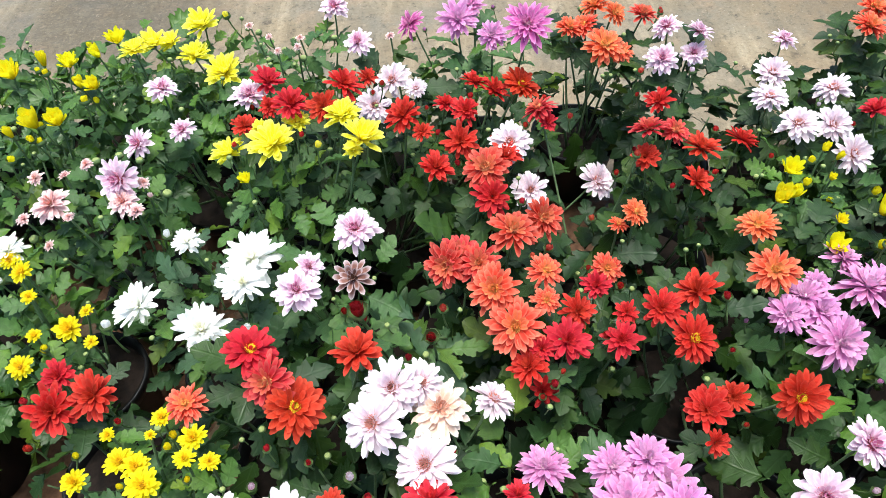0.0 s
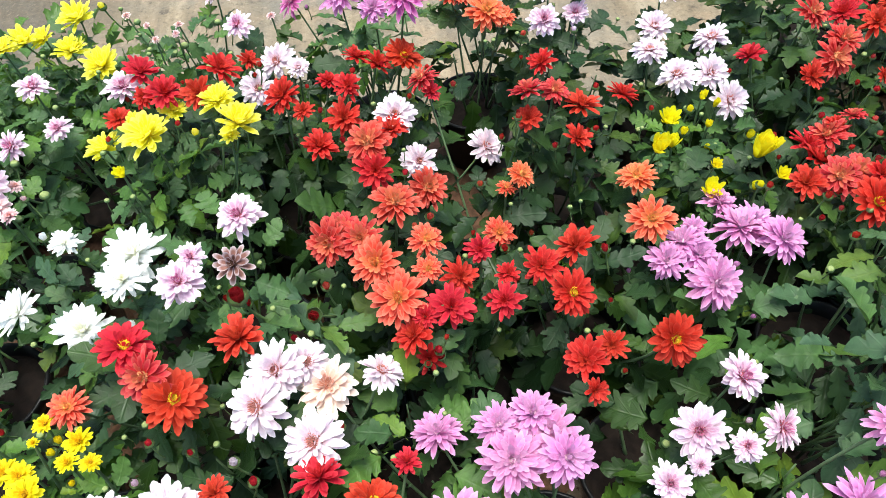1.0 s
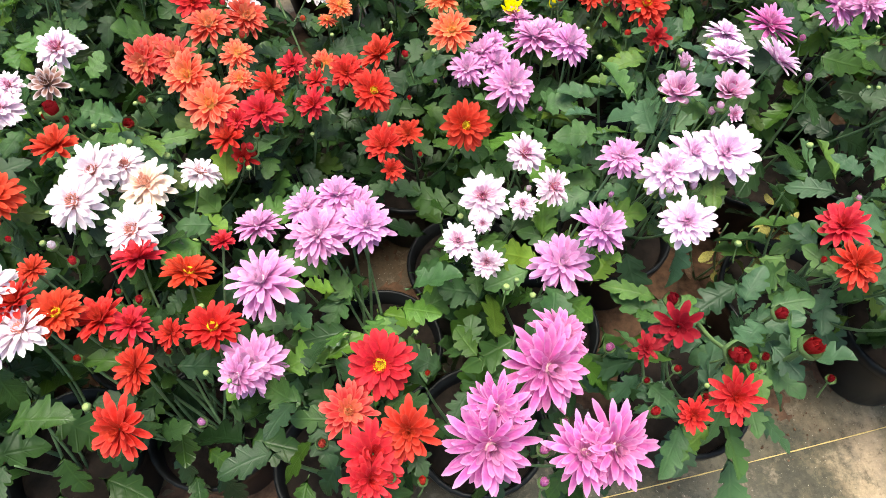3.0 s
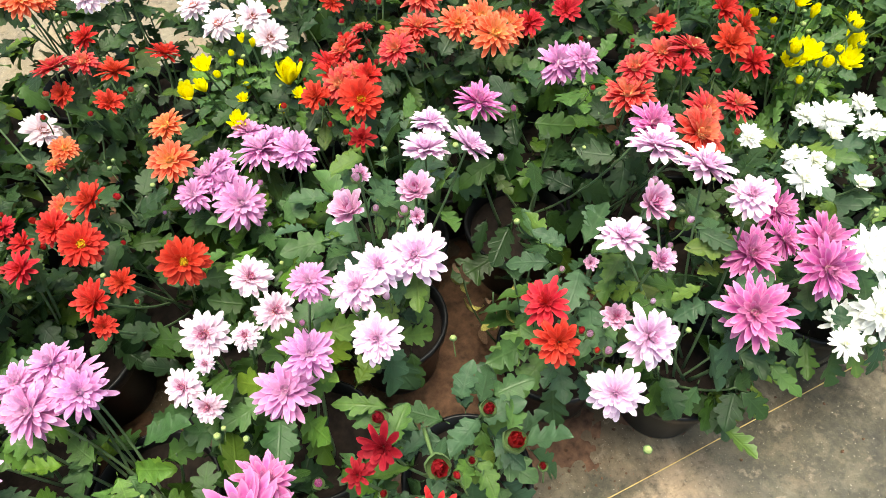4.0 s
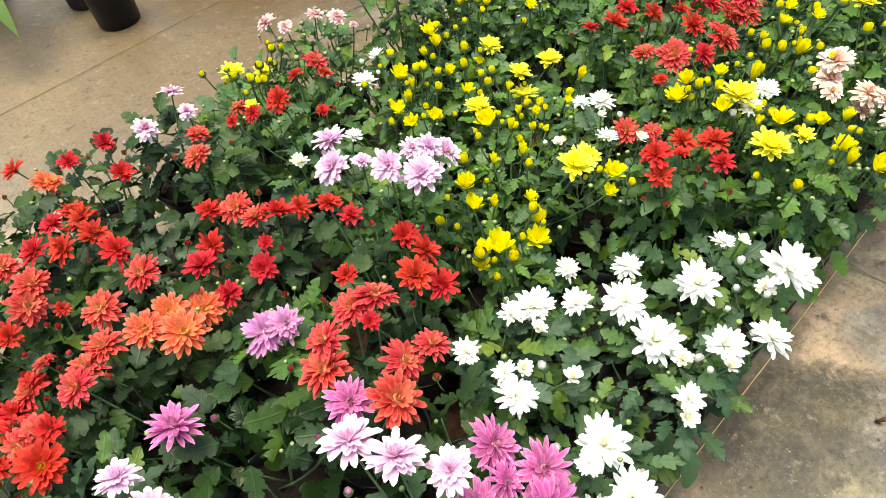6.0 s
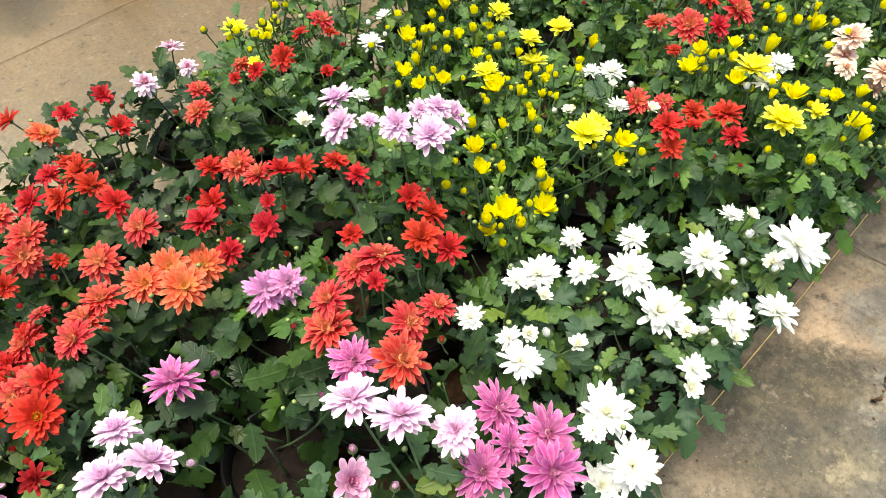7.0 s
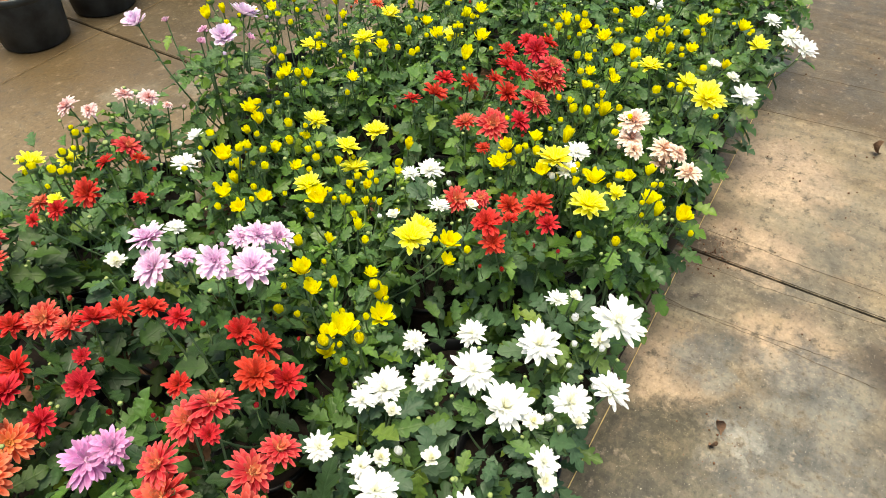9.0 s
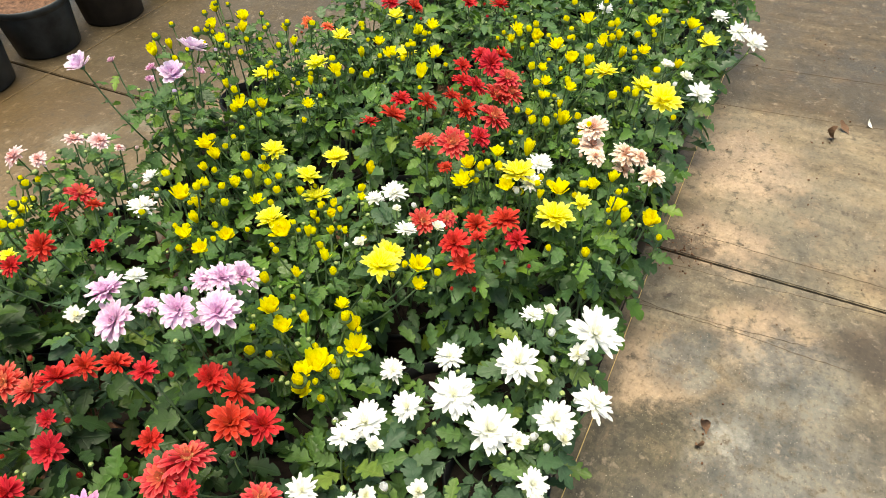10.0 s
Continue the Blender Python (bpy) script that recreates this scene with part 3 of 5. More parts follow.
def tube(bm, points, radii, sides=6):
    rings = []
    for k, p in enumerate(points):
        ahead = (points[min(k + 1, len(points) - 1)] - points[max(k - 1, 0)]).normalized()
        across = ahead.orthogonal().normalized()
        other = ahead.cross(across)
        rings.append([bm.verts.new(p + (across * math.cos(6.2832 * s / sides) + other * math.sin(6.2832 * s / sides)) * radii[k]) for s in range(sides)])
    for a, b in zip(rings, rings[1:]):
        for s in range(sides):
            bm.faces.new((a[s], a[(s + 1) % sides], b[(s + 1) % sides], b[s]))
    bm.faces.new(rings[-1])
    bm.faces.new(rings[0][::-1])


def turned(bm, profile, sides=32):
    """A body of rotation from (radius, height) pairs."""
    rings = [[bm.verts.new((r * math.cos(6.2832 * s / sides), r * math.sin(6.2832 * s / sides), z)) for s in range(sides)] for r, z in profile]
    for a, b in zip(rings, rings[1:]):
        for s in range(sides):
            bm.faces.new((a[s], a[(s + 1) % sides], b[(s + 1) % sides], b[s]))
    bm.faces.new(rings[0][::-1])
    return rings


def pot_mesh(radius, base, height, material):
    bm = bmesh.new()
    w = 0.004
    turned(bm, [(base * 0.92, 0.0), (base, 0.006), (radius - 0.006, height - 0.03), (radius - 0.005, height - 0.024), (radius, height - 0.022), (radius + 0.002, height - 0.003),
                (radius, height), (radius - w, height), (radius - w - 0.006, height - 0.03), (base - w, 0.012), (0.001, 0.012)])
    return mesh_of("pot", bm, material)


def soil_mesh(radius, height, material, seed):
    rng = random.Random(seed)
    bm = bmesh.new()
    rings = []
    for k in range(9):
        r = max(0.0005, radius * k / 8)
        rings.append([bm.verts.new((r * math.cos(6.2832 * s / 28), r * math.sin(6.2832 * s / 28), height + (rng.uniform(-0.004, 0.005) if k < 8 else -0.004))) for s in range(28)])
    for a, b in zip(rings, rings[1:]):
        for s in range(28):
            bm.faces.new((a[s], b[s], b[(s + 1) % 28], a[(s + 1) % 28]))
    return mesh_of("soil", bm, material)


HEADS = {code: [head_mesh(code, k) for k in range(6)] for code in FORM_OF}
EYES = {code: eye_mesh(code) for code in EYE}
LEAVES = [leaf_mesh(k, 0.15, 0.8, 0.85, 1.12) for k in range(14)]
CUT_LEAVES = [leaf_mesh(40 + k, 0.2, 0.9, 0.75, 1.0) for k in range(10)]
MID_LEAVES = [leaf_mesh(60 + k, 0.15, 0.85, 0.8, 1.1, MID_LEAF) for k in range(12)]
PALE_LEAVES = [leaf_mesh(80 + k, 0.3, 1.0, 0.66, 0.95, PALE_LEAF) for k in range(10)]
PLANT_POT = pot_mesh(0.088, 0.066, 0.15, POT)
PLANT_SOIL = [soil_mesh(0.079, 0.128, SOIL, k) for k in range(3)]
BUDS = {code: bud_mesh("bud_" + code, PETALS[code], True) for code in FORM_OF}
GREEN_BUD = bud_mesh("bud_green", plain("bud_tip", (0.24, 0.29, 0.1), 0.6, 30.0), False)

# ---- floor ----
def box_mesh(name, x0, x1, y0, y1, z0, z1, material, bevel=0.004):
    bm = bmesh.new()
    bmesh.ops.create_cube(bm, size=1.0, matrix=Matrix.Translation(((x0 + x1) / 2, (y0 + y1) / 2, (z0 + z1) / 2)) @ Matrix.Diagonal((x1 - x0, y1 - y0, z1 - z0, 1)))
    bmesh.ops.bevel(bm, geom=bm.edges[:], offset=bevel, segments=2, affect="EDGES")
    me = mesh_of(name, bm, material)
    me.polygons.foreach_set("use_smooth", [False] * len(me.polygons))
    return me


ground = tagged(new("ground", box_mesh("ground", -150, 150, -150, 150, -0.5, -0.012, JOINT)), "dark earth under the floor slabs", "ground", kind="structure")
floor = tagged(new("floor"), "brown stained concrete floor slabs with dirty joints", "floor", kind="structure")
for x0, x1 in ((-42.0, -5.2), (-5.2, -1.45), (-1.45, 2.285), (2.285, 6.0), (6.0, 42.0)):
    for y0, y1 in ((-42.0, -3.6), (-3.6, 4.1), (4.1, 42.0)):
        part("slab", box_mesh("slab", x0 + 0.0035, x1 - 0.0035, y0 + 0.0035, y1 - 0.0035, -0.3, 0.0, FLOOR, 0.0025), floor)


def line_on_floor(points, width, rng):
    bm = bmesh.new()
    a = []
    for x, y in points:
        w = width * rng.uniform(0.3, 1.0)
        a.append([bm.verts.new((x - w, y, 0.0005)), bm.verts.new((x, y, 0.0012)), bm.verts.new((x + w, y, 0.0005))])
    for p, q in zip(a, a[1:]):
        for s in (0, 1):
            bm.faces.new((p[s], p[s + 1], q[s + 1], q[s]))
    return mesh_of("crack", bm, CRACK)


def crack(x, y0, y1, slope, width, seed):
    rng = random.Random(seed)
    steps = 50
    pts = [(x + slope * (y1 - y0) * k / steps + 0.006 * noise.noise((k * 0.08, seed, 0)) + 0.003 * noise.noise((k * 0.5, seed, 3)), y0 + (y1 - y0) * k / steps) for k in range(steps + 1)]
    part("crack", line_on_floor(pts, width, rng), floor, label="dark hairline in the floor")


# a thin dark line beside the near string, built like the cracks
bm = bmesh.new()
side = []
for k in range(161):
    x = 1.32 + 0.9 * k / 160
    y, w = 0.03 + 0.004 * noise.noise((x * 6, 0, 7)), 0.0019 + 0.0014 * noise.noise((x * 30, 2, 7))
    side.append([bm.verts.new((x, y - w, 0.0005)), bm.verts.new((x, y, 0.0012)), bm.verts.new((x, y + w, 0.0005))])
for p, q in zip(side, side[1:]):
    for k in (0, 1):
        bm.faces.new((p[k], q[k], q[k + 1], p[k + 1]))
part("crack", mesh_of("crack", bm, JOINT), floor, None, "dark hairline in the floor")
crack(2.1, 0.1, -0.45, 0.03, 0.0011, 1)
crack(2.085, 0.02, -0.36, -0.08, 0.0009, 2)
crack(2.235, 0.04, -0.6, -0.06, 0.0008, 3)
crack(2.37, 0.0, -0.7, 0.02, 0.0008, 4)
crack(2.97, 0.05, -0.6, -0.1, 0.0016, 5)
crack(3.24, 0.0, -0.7, -0.08, 0.0012, 6)


def spill():
    """Red soil washed out of the pots, lying in low uneven patches."""
    bm = bmesh.new()
    nx, ny = 560, 164
    grid = []
    for i in range(nx + 1):
        col = []
        for j in range(ny + 1):
            x, y = -1.3 + 4.6 * i / nx, -0.12 + 1.34 * j / ny
            edge = min(1.0, max(0.0, (y + 0.02) / 0.12)) * min(1.0, (1.24 - y) / 0.12)
            h = 0.010 * (noise.noise((x * 3.1, y * 3.1, 0)) + 0.15) + 0.006 * noise.noise((x * 14, y * 14, 5)) + 0.004 * noise.noise((x * 55, y * 55, 9)) + 0.003 * noise.noise((x * 110, y * 110, 4))
            col.append(bm.verts.new((x, y, -0.006 + (h + 0.007) * edge)))
        grid.append(col)
    for i in range(nx):
        for j in range(ny):
            q = (grid[i][j], grid[i + 1][j], grid[i + 1][j + 1], grid[i][j + 1])
            if max(v.co.z for v in q) > -0.003:
                bm.faces.new(q)
    for v in [v for v in bm.verts if not v.link_faces]:
        bm.verts.remove(v)
    return mesh_of("spilled_soil", bm, RED_SOIL)


tagged(new("spilled_soil", spill()), "reddish brown soil spilled between the pots", "soil", kind="stuff")


def string(y0, y1, x0, x1, seed, material):
    """A thin twisted line stretched along the bed's edge on the floor."""
    bm = bmesh.new()
    steps = 400
    pts = []
    for k in range(steps + 1):
        v = k / steps
        x = x0 + (x1 - x0) * v
        pts.append(Vector((x, y0 + (y1 - y0) * v + 0.004 * noise.noise((x * 1.7, seed, 0)), 0.0035 + 0.002 * abs(noise.noise((x * 3, seed, 2))))))
    tube(bm, pts, [0.00095 + 0.00025 * math.sin(k * 2.1) for k in range(steps + 1)], 6)
    return mesh_of("string", bm, material)


for y0, y1, seed, material, words in ((0.0, 0.006, 1, STRING, "thin yellow string stretched along the floor"), (2.19, 2.14, 2, OLD_STRING, "thin weathered brown string stretched along the floor")):
    tagged(new("string", string(y0, y1, -2.0, 5.0, seed, material)), words, "string", group="strings along the beds")

# ---- plants ----
COLOUR_WORDS = {"YD": "small golden yellow", "FD": "faded brown-centred pink", "Y": "small yellow", "YL": "bright lemon yellow", "W": "pure white", "WH": "half-open creamy white", "LP": "blush pink rose-centred", "WP": "white pink-centred", "PP": "pale pink", "LK": "light lilac", "LC": "cupped cool lilac", "PK": "lilac pink", "SP": "half-open rose pink",
                "MG": "magenta pink", "SA": "salmon pink", "R": "red", "RY": "scarlet yellow-eyed", "DR": "half-open dark crimson", "RO": "red-orange", "O": "orange", "PE": "peach"}


def facing(place, normal, spin, size):
    q = normal.to_track_quat("Z", "Y").to_matrix().to_4x4()
    return Matrix.Translation(place) @ q @ Matrix.Rotation(spin, 4, "Z") @ Matrix.Scale(size, 4)


def leaf_at(place, turn, rise, roll, size):
    return Matrix.Translation(place) @ Matrix.Rotation(turn, 4, "Z") @ Matrix.Rotation(-rise, 4, "Y") @ Matrix.Rotation(roll, 4, "X") @ Matrix.Scale(size, 4)


def stem_mesh(points, thick, flare):
    bm = bmesh.new()
    radii = [thick * (1.15 - 0.35 * k / (len(points) - 1)) for k in range(len(points))]
    if flare:
        ahead = (points[-1] - points[-2]).normalized()
        points = points + [points[-1] + ahead * flare * 0.35, points[-1] + ahead * flare * 0.6]
        radii = radii + [flare * 0.55, flare * 0.7]
    tube(bm, points, radii, 6)
    return mesh_of("stem", bm, STEM)


def bend(a, b, out, steps=7):
    """A stem from a to b that rises first and then leans."""
    d = b - a
    mid = a + Vector((d.x * 0.72, d.y * 0.72, d.z * 0.5)) + out
    return [(1 - v) ** 2 * a + 2 * v * (1 - v) * mid + v * v * b for v in (k / steps for k in range(steps + 1))]


# bare places between the plants, where one sees down to the floor
GAPS = [(0.8, 0.31, 0.065), (0.83, 0.41, 0.05), (0.6, 0.19, 0.03), (0.63, 0.225, 0.03), (0.655, 0.165, 0.03), (0.69, 0.165, 0.033), (0.72, 0.19, 0.035), (0.75, 0.21, 0.04), (0.78, 0.26, 0.04), (0.3, 0.83, 0.06), (0.53, 0.89, 0.06), (-0.39, 0.6, 0.05), (0.0, 0.69, 0.045), (1.18, 1.11, 0.06), (1.43, 0.44, 0.045),
        (1.22, 0.37, 0.045), (2.14, 1.19, 0.1), (1.91, 0.2, 0.05), (0.33, 1.1, 0.05), (0.4, 0.44, 0.05), (0.88, 0.05, 0.05), (0.93, 0.06, 0.05), (0.84, 0.03, 0.04), (0.35, 0.3, 0.055), (0.68, 0.56, 0.05), (0.33, 0.43, 0.045), (0.9, 0.04, 0.05)]
plants_made = 0
PLANTS, BLOOMS = [], []


def foliage_mesh(poses, rng, kinds_of_leaf):
    """All leaves of a far plant in one mesh."""
    verts, faces, uvs = [], [], []
    for m in poses:
        me = rng.choice(kinds_of_leaf)
        first = len(verts)
        verts += [m @ v.co for v in me.vertices]
        faces += [[first + i for i in p.vertices] for p in me.polygons]
        uvs += [tuple(d.uv) for d in me.uv_layers[0].data]
    me = bpy.data.meshes.new("foliage")
    me.from_pydata(verts, [], faces)
    layer = me.uv_layers.new(name="UVMap")
    layer.data.foreach_set("uv", [c for p in uvs for c in p])
    me.materials.append(kinds_of_leaf[0].materials[0])
    me.polygons.foreach_set("use_smooth", [True] * len(me.polygons))
    return me


def plant(x, y, heads, leaves=24, reach=0.13, buds=2, near=True):
    """Enters a potted chrysanthemum in the list of plants to grow."""
    PLANTS.append((x, y, heads, leaves, reach, buds, near))
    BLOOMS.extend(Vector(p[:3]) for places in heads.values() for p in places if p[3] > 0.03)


def grow(x, y, heads, leaves, reach, buds, near):
    """A potted chrysanthemum at (x, y). heads: by kind, the places of its flowers."""
    global plants_made
    plants_made += 1
    rng = random.Random(plants_made * 13 + 1)
    base = new("chrysanthemum_plant")
    base.location = (x, y, 0)
    origin = Vector((x, y, 0))
    kinds = sorted(heads, key=lambda c: -len(heads[c]))
    words = COLOUR_WORDS[kinds[0]] if kinds else ""
    label = f"chrysanthemum with {words} flowers in a black plastic pot" if kinds else "leafy chrysanthemum with green buds in a black pot"
    tagged(base, label, "potted flower", "chrysanthemums in the bed")
    part("pot", PLANT_POT, base, Matrix.Rotation(rng.uniform(0, 6), 4, "Z"), "black plastic pot")
    part("soil", PLANT_SOIL[plants_made % 3], base, Matrix.Rotation(rng.uniform(0, 6), 4, "Z"), "dark potting soil")
    tops = [Vector(p[:3]) - origin for c in kinds for p in heads[c]]
    crown = sum(p.z for p in tops) / len(tops) if tops else 0.36
    top = min(0.43, crown) - 0.035
    first_kind = kinds[0] if kinds else "Y"
    own_leaves = MID_LEAVES if x > 1.4 and first_kind != "W" or x < 0.0 and first_kind == "LP" else PALE_LEAVES if first_kind in ("W", "PP", "LK", "SP", "DR") else MID_LEAVES if first_kind in ("Y", "YD", "YL", "SA", "LC", "PE", "PK") else CUT_LEAVES if first_kind == "MG" else LEAVES
    leafy = 0.74 if x > 1.4 and first_kind != "W" or kinds and kinds[0] in ("Y", "YD", "YL", "SA", "LC") else 0.92 if kinds and kinds[0] in ("W", "R", "LP") else 1.0
    green, packed = [], []  # leaf poses, in the plant's own space

    # flowers on their stems
    for c in kinds:
        for px, py, pz, size in heads[c]:
            size *= {"Y": 0.86, "YD": 0.72, "RY": 0.82, "R": 0.96, "YL": 0.92}.get(c, 1.0)
            form = "WH" if c == "W" and size < 0.036 else c  # the small white ones are half open
            place = Vector((px, py, pz)) - origin
            flat = Vector((place.x, place.y, 0))
            normal = (Vector((0, -0.12, 1.0)) + flat * 2.6 + Vector((rng.uniform(-0.45, 0.45), rng.uniform(-0.5, 0.3), 0))).normalized()
            if c in ("Y", "YD", "YL", "W"):
                normal = (normal + Vector((0, 0, 1.2 if c in ("Y", "YL") else 0.7))).normalized()
            low = normal * size * (0.12 if c not in ("Y", "SP", "DR") else 0.28)
            foot = Vector((rng.uniform(-0.03, 0.03), rng.uniform(-0.03, 0.03), 0.125))
            head = part("flower_head", rng.choice(HEADS[form]) if c != "DR" or size > 0.032 else BUDS[c], base, facing(place - low, normal, rng.uniform(0, 6.28), size), COLOUR_WORDS[form] + " flower head")
            if c in EYES:
                part("eye", EYES[c], head, None, "dense button of short florets")
            line = bend(foot, place - low - normal * size * 0.1, Vector((rng.uniform(-0.02, 0.02), rng.uniform(-0.02, 0.02), 0)))
            part("stem", stem_mesh(line, 0.002, size * 0.15), base)
            for k in (3, 4, 5, 5, 6):
                (packed if k == 3 else green).append(leaf_at(line[k] + (line[k + 1] - line[k]) * rng.uniform(0, 0.6), rng.uniform(0, 6.28), rng.uniform(-0.55, 0.5), rng.uniform(-0.7, 0.7), leafy * rng.uniform(0.038, 0.066)))
            # side buds beside the flower
            for _ in range(1 + (c in ("R", "RO", "O", "RY", "SP", "Y", "W"))):
                if rng.random() > (0.8 if c == "Y" else 0.6):
                    continue
                a = rng.uniform(0, 6.28)
                spot = place + Vector((math.cos(a), math.sin(a), 0)) * (size * 0.5 + rng.uniform(0.008, 0.025)) + Vector((0, 0, -rng.uniform(0.008, 0.03)))
                tinted = rng.random() < (0.85 if c in ("R", "RY", "RO", "DR", "SP", "MG") else 0.55)
                part("bud", BUDS[c] if tinted else GREEN_BUD, base, facing(spot, Vector((rng.uniform(-0.3, 0.3), rng.uniform(-0.3, 0.3), 1)).normalized(), a, rng.uniform(0.014, 0.021) if tinted and c in ("W", "Y", "YL") else rng.uniform(0.009, 0.015) if tinted else rng.uniform(0.007, 0.01)), "closed flower bud")

    # green buds that stand over the leaves
    gold = bool(kinds) and kinds[0] in ("Y", "YL") and x > 1.2
    salmon = bool(kinds) and kinds[0] == "SA"
    for k in range(buds + (9 if gold else 8 if salmon else 0)):
        a, r = rng.uniform(0, 6.28), reach * math.sqrt(rng.uniform(0.05, 0.62))
        spot = Vector((r * math.cos(a), r * math.sin(a), top + rng.uniform(-0.015, 0.015)))
        if gold and k % 3:
            spot.z += rng.uniform(0.02, 0.06)
            part("bud", BUDS["Y"], base, facing(spot, Vector((spot.x * 3, spot.y * 3, 1)).normalized(), a, rng.uniform(0.014, 0.028)), "opening yellow bud")
        else:
            part("bud", GREEN_BUD, base, facing(spot, Vector((spot.x * 3, spot.y * 3, 1)).normalized(), a, rng.uniform(0.011, 0.016) if salmon else rng.uniform(0.006, 0.01)), "small green bud")

    # leaves in tiers, from the pot's rim up to the crown; the lowest are packed too close to tell apart
    spin = rng.uniform(0, 6.28)
    deep = packed
    count = leaves + (94 if x > 1.4 and leafy < 0.8 else 52 if leafy < 0.8 else 40 if first_kind == "W" else 32)
    for k in range(count):
        h = ((k + 0.5) / count) ** 0.9
        a = spin + 2.39996 * k + rng.uniform(-0.3, 0.3)
        r = reach * (0.2 + 0.5 * math.sin(math.pi * (0.2 + 0.7 * (1 - h) * 0.62)) * rng.uniform(0.3, 1.15))
        if h > 0.5:
            r *= rng.uniform(0.1, 1.2)
        z = 0.15 + (top - 0.15) * h + rng.uniform(-0.02, 0.015)
        rise = radians(-38 + 62 * h + rng.uniform(-28, 28))
        m = leaf_at(Vector((r * math.cos(a), r * math.sin(a), z)), a + rng.uniform(-0.6, 0.6), rise, rng.uniform(-0.7, 0.7), leafy * rng.uniform(0.054, 0.086) * (1.1 - 0.3 * h))
        (deep if k < count - leaves else green).append(m)
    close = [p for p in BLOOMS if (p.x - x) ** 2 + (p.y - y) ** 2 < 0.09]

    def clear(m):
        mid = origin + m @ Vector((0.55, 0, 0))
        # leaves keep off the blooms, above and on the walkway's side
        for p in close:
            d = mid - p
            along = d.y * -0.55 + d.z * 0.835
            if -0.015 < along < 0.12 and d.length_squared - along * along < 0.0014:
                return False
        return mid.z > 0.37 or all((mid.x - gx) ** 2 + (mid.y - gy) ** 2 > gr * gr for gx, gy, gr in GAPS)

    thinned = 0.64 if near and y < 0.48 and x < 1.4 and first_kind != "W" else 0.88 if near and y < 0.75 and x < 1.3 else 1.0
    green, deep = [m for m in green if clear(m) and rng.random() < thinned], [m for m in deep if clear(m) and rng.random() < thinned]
    if near:
        tagged(part("foliage", foliage_mesh(deep, rng, own_leaves), base, None, "dense lower leaves in shade"), kind="stuff")
        for m in green:
            part("leaf", rng.choice(own_leaves), base, m)
    else:
        tagged(part("foliage", foliage_mesh(green + deep, rng, own_leaves), base, None, "dense dark green lobed leaves"), kind="stuff")
    # main stalks
    bm = bmesh.new()
    for k in range(3):
        a = spin + 2.1 * k
        line = bend(Vector((0.025 * math.cos(a), 0.025 * math.sin(a), 0.12)), Vector((0.07 * math.cos(a), 0.07 * math.sin(a), top - 0.07)), Vector((0, 0, 0)))
        tube(bm, line, [0.0032 - 0.0003 * q for q in range(len(line))], 6)
    part("stalk", mesh_of("stalk", bm, STEM), base)


plant(-0.638, 0.950, {"Y": [(-0.625, 1.086, 0.404, 0.040), (-0.578, 1.080, 0.403, 0.040), (-0.669, 1.049, 0.407, 0.048), (-0.581, 0.920, 0.404, 0.052), (-0.545, 0.928, 0.399, 0.044), (-0.604, 0.890, 0.406, 0.032)]}, near=False)
plant(-0.392, 0.442, {"R": [(-0.395, 0.436, 0.357, 0.071), (-0.351, 0.454, 0.360, 0.068), (-0.404, 0.483, 0.359, 0.050)]})
plant(-0.493, 0.593, {"YD": [(-0.497, 0.632, 0.382, 0.048), (-0.514, 0.646, 0.390, 0.040), (-0.480, 0.599, 0.368, 0.032), (-0.457, 0.544, 0.357, 0.032), (-0.457, 0.497, 0.358, 0.048), (-0.427, 0.564, 0.341, 0.056), (-0.400, 0.580, 0.359, 0.028), (-0.376, 0.530, 0.360, 0.028)], "W": [(-0.522, 0.663, 0.395, 0.052)]})
plant(-0.430, 0.764, {"SA": [(-0.476, 0.727, 0.416, 0.062), (-0.444, 0.706, 0.408, 0.018), (-0.509, 0.706, 0.407, 0.022), (-0.463, 0.665, 0.395, 0.018), (-0.518, 0.781, 0.413, 0.026), (-0.452, 0.808, 0.412, 0.022), (-0.475, 0.784, 0.414, 0.020), (-0.369, 0.724, 0.418, 0.044), (-0.348, 0.710, 0.411, 0.026), (-0.348, 0.758, 0.419, 0.022)]})
plant(-0.517, 1.085, {"YL": [(-0.449, 1.074, 0.429, 0.054)], "Y": [(-0.530, 1.095, 0.408, 0.036), (-0.507, 1.138, 0.409, 0.040), (-0.501, 0.999, 0.412, 0.036), (-0.530, 1.008, 0.409, 0.036)]})
plant(-0.279, 0.143, {"PE": [(-0.137, 0.240, 0.421, 0.060)]})
plant(-0.253, 0.324, {"YD": [(-0.244, 0.412, 0.384, 0.036), (-0.254, 0.393, 0.379, 0.020), (-0.263, 0.359, 0.374, 0.048), (-0.243, 0.332, 0.388, 0.056), (-0.207, 0.391, 0.373, 0.048), (-0.201, 0.358, 0.396, 0.036), (-0.164, 0.346, 0.416, 0.032), (-0.313, 0.402, 0.362, 0.028), (-0.294, 0.374, 0.355, 0.052), (-0.334, 0.347, 0.363, 0.044)]})
plant(-0.145, 0.468, {"R": [(-0.019, 0.466, 0.430, 0.068)], "RY": [(-0.125, 0.450, 0.468, 0.074), (-0.074, 0.392, 0.443, 0.081)], "RO": [(-0.107, 0.412, 0.458, 0.063)], "O": [(-0.218, 0.425, 0.392, 0.051)]})
